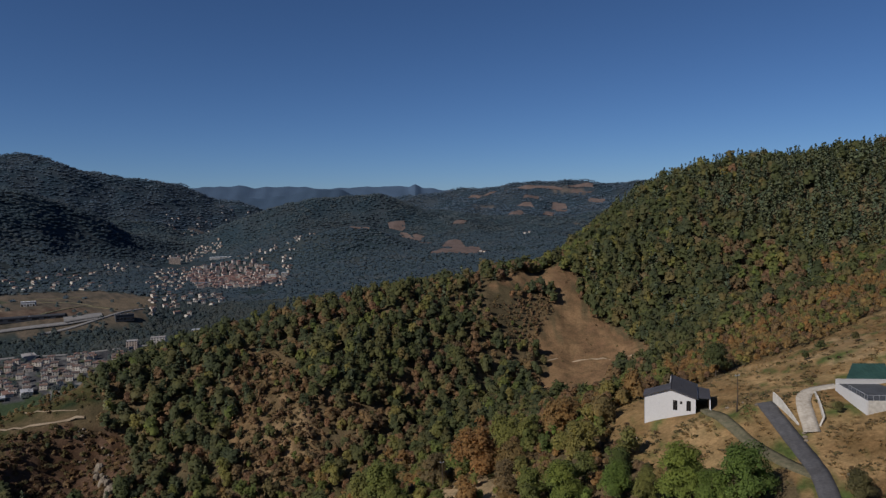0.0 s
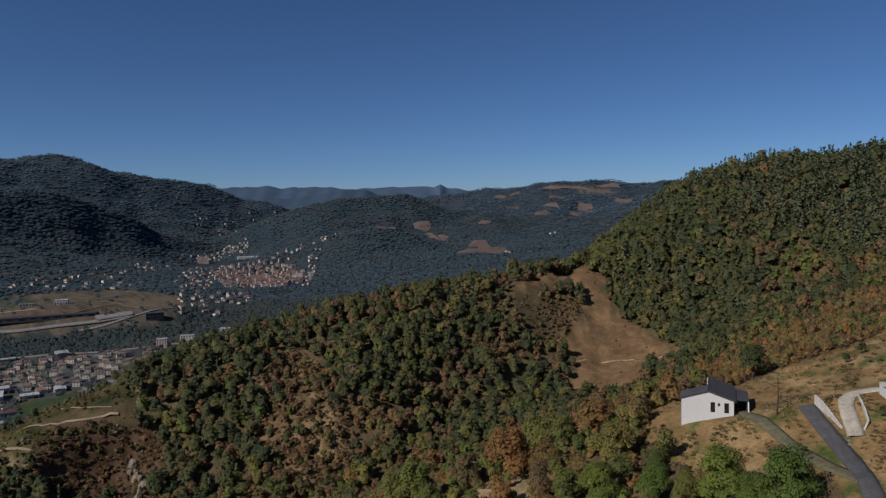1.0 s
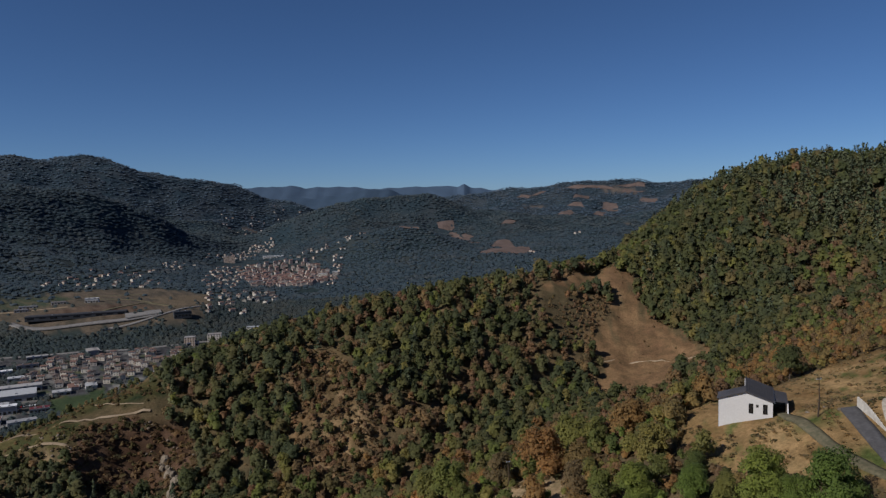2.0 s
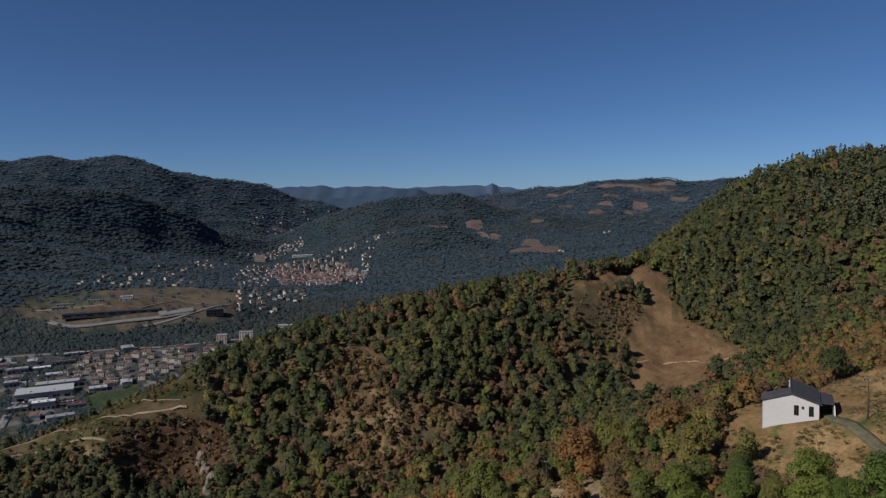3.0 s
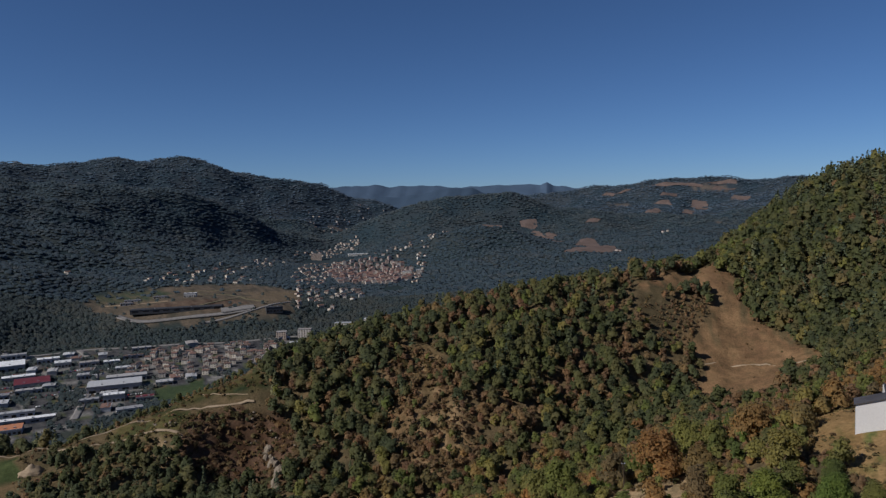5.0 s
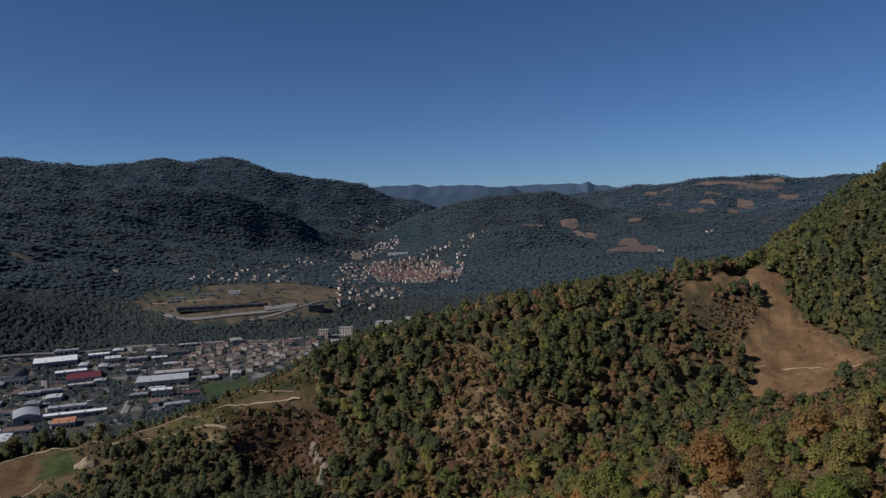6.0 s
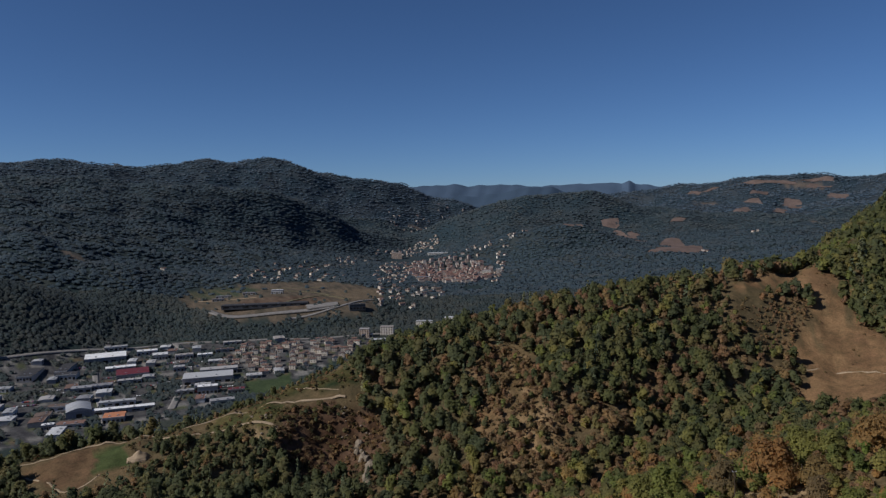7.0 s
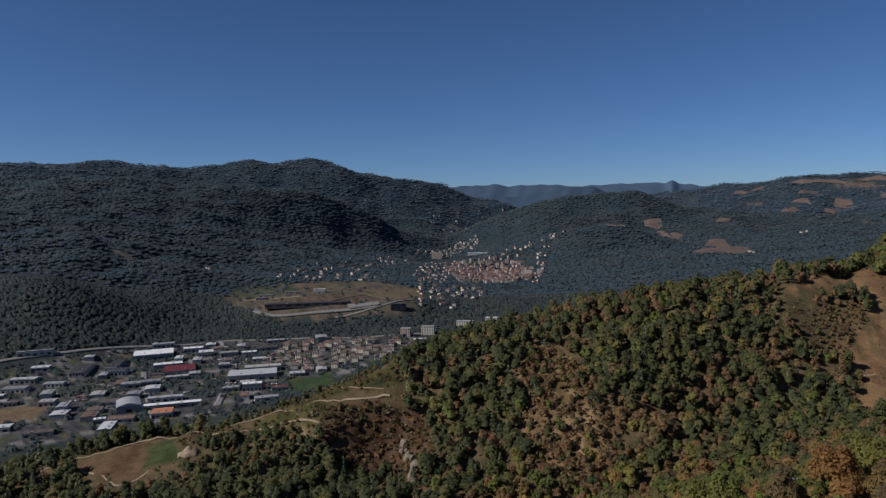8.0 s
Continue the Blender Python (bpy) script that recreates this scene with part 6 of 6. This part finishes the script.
def far_field(loop, k):
    """A field laid over the land: rings from its middle to its uneven edge."""
    p = np.array(loop + loop[:1], float)
    edge = np.concatenate([a + (b - a) * np.linspace(0, 1, 9)[:-1, None] for a, b in zip(p, p[1:])])
    mid = edge.mean(0)
    rings = np.linspace(0.0, 1.0, 9)[1:]
    wob = 1 + 0.05 * ripple(edge[:, 0], edge[:, 1], 50, k % 5, k % 5 + 9)
    pts = np.concatenate([mid + (edge - mid) * r * wob[:, None] for r in rings] + [mid[None]])
    n, m = len(edge), len(rings)
    i = np.arange(m - 1)[:, None] * n + np.arange(n)[None]
    j = np.arange(m - 1)[:, None] * n + (np.arange(n)[None] + 1) % n
    quads = np.stack([i, i + n, j + n, j], -1).reshape(-1, 4)
    tris = np.concatenate([quads[:, [0, 1, 2]], quads[:, [0, 2, 3]], np.stack([np.full(n, m * n), np.arange(n), (np.arange(n) + 1) % n], -1)])
    me = mesh_np("field", np.c_[pts, ground_z(pts[:, 0], pts[:, 1]) + 2.2], tris, STUBBLE, smooth=True)
    bm = bmesh.new()
    bm.from_mesh(me)
    bmesh.ops.recalc_face_normals(bm, faces=bm.faces)
    if sum(q.normal.z for q in bm.faces) < 0:
        bmesh.ops.reverse_faces(bm, faces=bm.faces)
    bm.to_mesh(me)
    bm.free()
    tagged(new("field", me), "dry pinkish brown stubble field among far woods", "field", kind="structure")


for k, loop in enumerate(FAR_FIELDS):
    far_field(loop, k)


# ---- far woods ----
def blob(rs, count, size, tall):
    """One far tree or clump of canopy: a dense uneven body with leaf clumps round it."""
    d = rs.normal(0, 1, (count, 3))
    d /= np.linalg.norm(d, axis=1)[:, None]
    d[:, 2] = np.abs(d[:, 2]) * 1.1 - 0.1
    c = d * np.array([3.7, 3.7, tall]) * rs.uniform(0.75, 1.05, (count, 1)) + np.array([0, 0, 1.2])
    leaves = cards(rs, c, d, size, 0.3, 0.9, 0.3)
    ico, tri = ICO
    body = ico * np.array([3.5, 3.5, tall]) * rs.uniform(0.8, 1.1, (len(ico), 1)) + np.array([0, 0, 1.0])
    return np.concatenate([leaves[0], body]), np.concatenate([leaves[1], tri + len(leaves[0])]), np.concatenate([leaves[2], ico])


def build_far_woods():
    rs = np.random.RandomState(33)
    for lo, hi, step, grow, count, tall, lean in ((560, 1600, 8.0, 1.1, 14, 4.0, 1.7), (1600, 3150, 14, 2.0, 4, 1.7, 2.2), (3150, 3640, 16, 2.1, 4, 1.2, 2.6), (3640, 4700, 20, 2.4, 4, 0.9, 2.6)):
        x, y = scatter(step, (-3700, 200, 1700, 4700), rs)
        r = np.hypot(x - HUB[0], y - HUB[1])
        k = (r > lo) & (r < hi) & in_sight(x, y, 2) & ~((y < 720) & (x > -430))
        x, y, r = x[k], y[k], r[k]
        z = ground_z(x, y)
        n = ripple(x, y, 170, 2, 10)
        ok = (z > 8) & (n + 4.5 * rs.uniform(0, 1, len(x)) > 0.1)
        for loop, keep in ((CORE, 0.45), (SUBURB, 0.8), (WEST, 0.7)):
            ok &= ~inside(x, y, loop) | (rs.uniform(0, 1, len(x)) < keep)
        low = (z <= 8) & inside(x, y, [(-1300, 400), (-1000, 1000), (-450, 1350), (-380, 1200), (-420, 700), (-520, 420)])
        clump = ripple(x, y, 70, 7, 17)
        ok |= low & ((n > 0.8) | (clump > 0.65) | (rs.uniform(0, 1, len(x)) < 0.12)) & (~inside(x, y, ESTATE) | (rs.uniform(0, 1, len(x)) < 0.25))
        ok |= (z <= 8) & ~low & ~inside(x, y, CORE) & ~inside(x, y, SUBURB) & (y > 1050) & (y < 1600)
        ok |= inside(x, y, BELT) | (near_line(x, y, [(a - 42, b + 40) for a, b in RIVER_ROAD[:8]], 36) & (z < 60))
        ok &= ~inside(x, y, PLAYING_FIELD) & ~inside(x, y, PLOUGHED)
        ok &= seen_from_path(x, y, z + 9 * grow) | (rs.uniform(0, 1, len(x)) < 0.06)
        x, y, z, r, ok = x[ok], y[ok], z[ok], r[ok], ok[ok]
        wob = 14 * ripple(x, y, 60, 4, 13)
        edge = inside(x + wob, y - wob, TERRACE)
        ok &= ~edge | (rs.uniform(0, 1, len(x)) < 0.03)
        for bx, by in BUILT:
            for a, b in zip(bx, by):
                gap = 9 if b < 1150 else 11
                ok &= (np.abs(x - a * (1 - 4 / b)) > gap) | (np.abs(y - b + 4) > gap)
        for q in HALLS:
            ok &= np.hypot(x - q[0], y - q[1]) > 0.42 * max(q[2], q[3]) + 3
        ok &= ~near_line(x, y, RIVER_ROAD, 9)
        for cx, cy, a, b in CLEARINGS:
            ok &= ((x - cx) / a) ** 2 + ((y - cy) / b) ** 2 > 1
        for loop in FAR_FIELDS:
            ok &= ~inside(x, y, loop)
        x, y, z = x[ok], y[ok], z[ok]
        size = grow * rs.uniform(0.7, 1.25, len(x)) * np.where((z < 8) & ~inside(x, y, BELT), 0.95, 1.0)
        forms = [blob(np.random.RandomState(60 + k), count, 1.3, tall) for k in range(6)]
        tint = np.clip(0.42 + 0.24 * ripple(x, y, 260, 12, 20) + 0.12 * ripple(x, y, 60, 2, 12) + rs.normal(0, 0.09, len(x)), 0.02, 0.98)
        # each distance band takes its own leaf colour with painted haze
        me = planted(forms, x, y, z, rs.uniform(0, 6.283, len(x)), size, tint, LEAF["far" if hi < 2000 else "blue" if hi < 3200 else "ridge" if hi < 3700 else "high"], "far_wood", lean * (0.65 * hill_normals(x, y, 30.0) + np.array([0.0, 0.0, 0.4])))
        tagged(new("far_wood", me), "valley-side woods with distance haze put into their blue-green colour", "wood", kind="stuff")


build_far_woods()


# ---- the farthest ranges, beyond the head of the valley ----
def far_range(name, crest, colour, drops, label):
    """A ridge that falls towards the valley in a few uneven steps, each (forward, down)."""
    m, t, b = shader(name, 1.0, 0.0)
    # the blue base colour holds the haze of distance, with faint grain
    haze_tone = ramp(t, grain(t, 90.0, 4), [(0.3, tuple(0.9 * c for c in colour)), (0.7, tuple(1.1 * c for c in colour))])
    t.links.new(haze_tone, b.inputs["Base Color"])
    p = np.array(crest, float)
    pts = np.concatenate([a + (c - a) * (np.arange(8) / 8)[:, None] for a, c in zip(p, p[1:])])
    pts[:, 2] += 4 * ripple(pts[:, 0], pts[:, 1], 150, 0, 9)
    rows = []
    for row, (back, drop) in enumerate(drops):
        q = pts.copy()
        q[:, 1] -= back
        q[:, 2] -= drop * (1 + 0.08 * ripple(q[:, 0] + 60 * row, q[:, 1], 190, 9, 18))
        rows.append(q)
    n = len(pts)
    k = np.arange(len(rows) - 1)[:, None] * n + np.arange(n - 1)[None]
    f = np.stack([k, k + n, k + n + 1, k + 1], -1).reshape(-1, 4)
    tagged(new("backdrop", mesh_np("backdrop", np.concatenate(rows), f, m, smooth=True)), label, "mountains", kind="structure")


far_range("hazy_range", [(-2200, 4330, 300), (-1592, 4534, 338), (-1342, 4613, 352), (-1150, 4660, 340), (-982, 4701, 347), (-730, 4746, 322), (-482, 4776, 338), (-215, 4793, 330), (-170, 4796, 346), (-130, 4797, 330), (31, 4798, 304), (300, 4790, 300)], (0.062, 0.092, 0.142), ((0, 0), (60, 45), (140, 110), (220, 190)), "valley head mountain range, its haze painted as pale blue")
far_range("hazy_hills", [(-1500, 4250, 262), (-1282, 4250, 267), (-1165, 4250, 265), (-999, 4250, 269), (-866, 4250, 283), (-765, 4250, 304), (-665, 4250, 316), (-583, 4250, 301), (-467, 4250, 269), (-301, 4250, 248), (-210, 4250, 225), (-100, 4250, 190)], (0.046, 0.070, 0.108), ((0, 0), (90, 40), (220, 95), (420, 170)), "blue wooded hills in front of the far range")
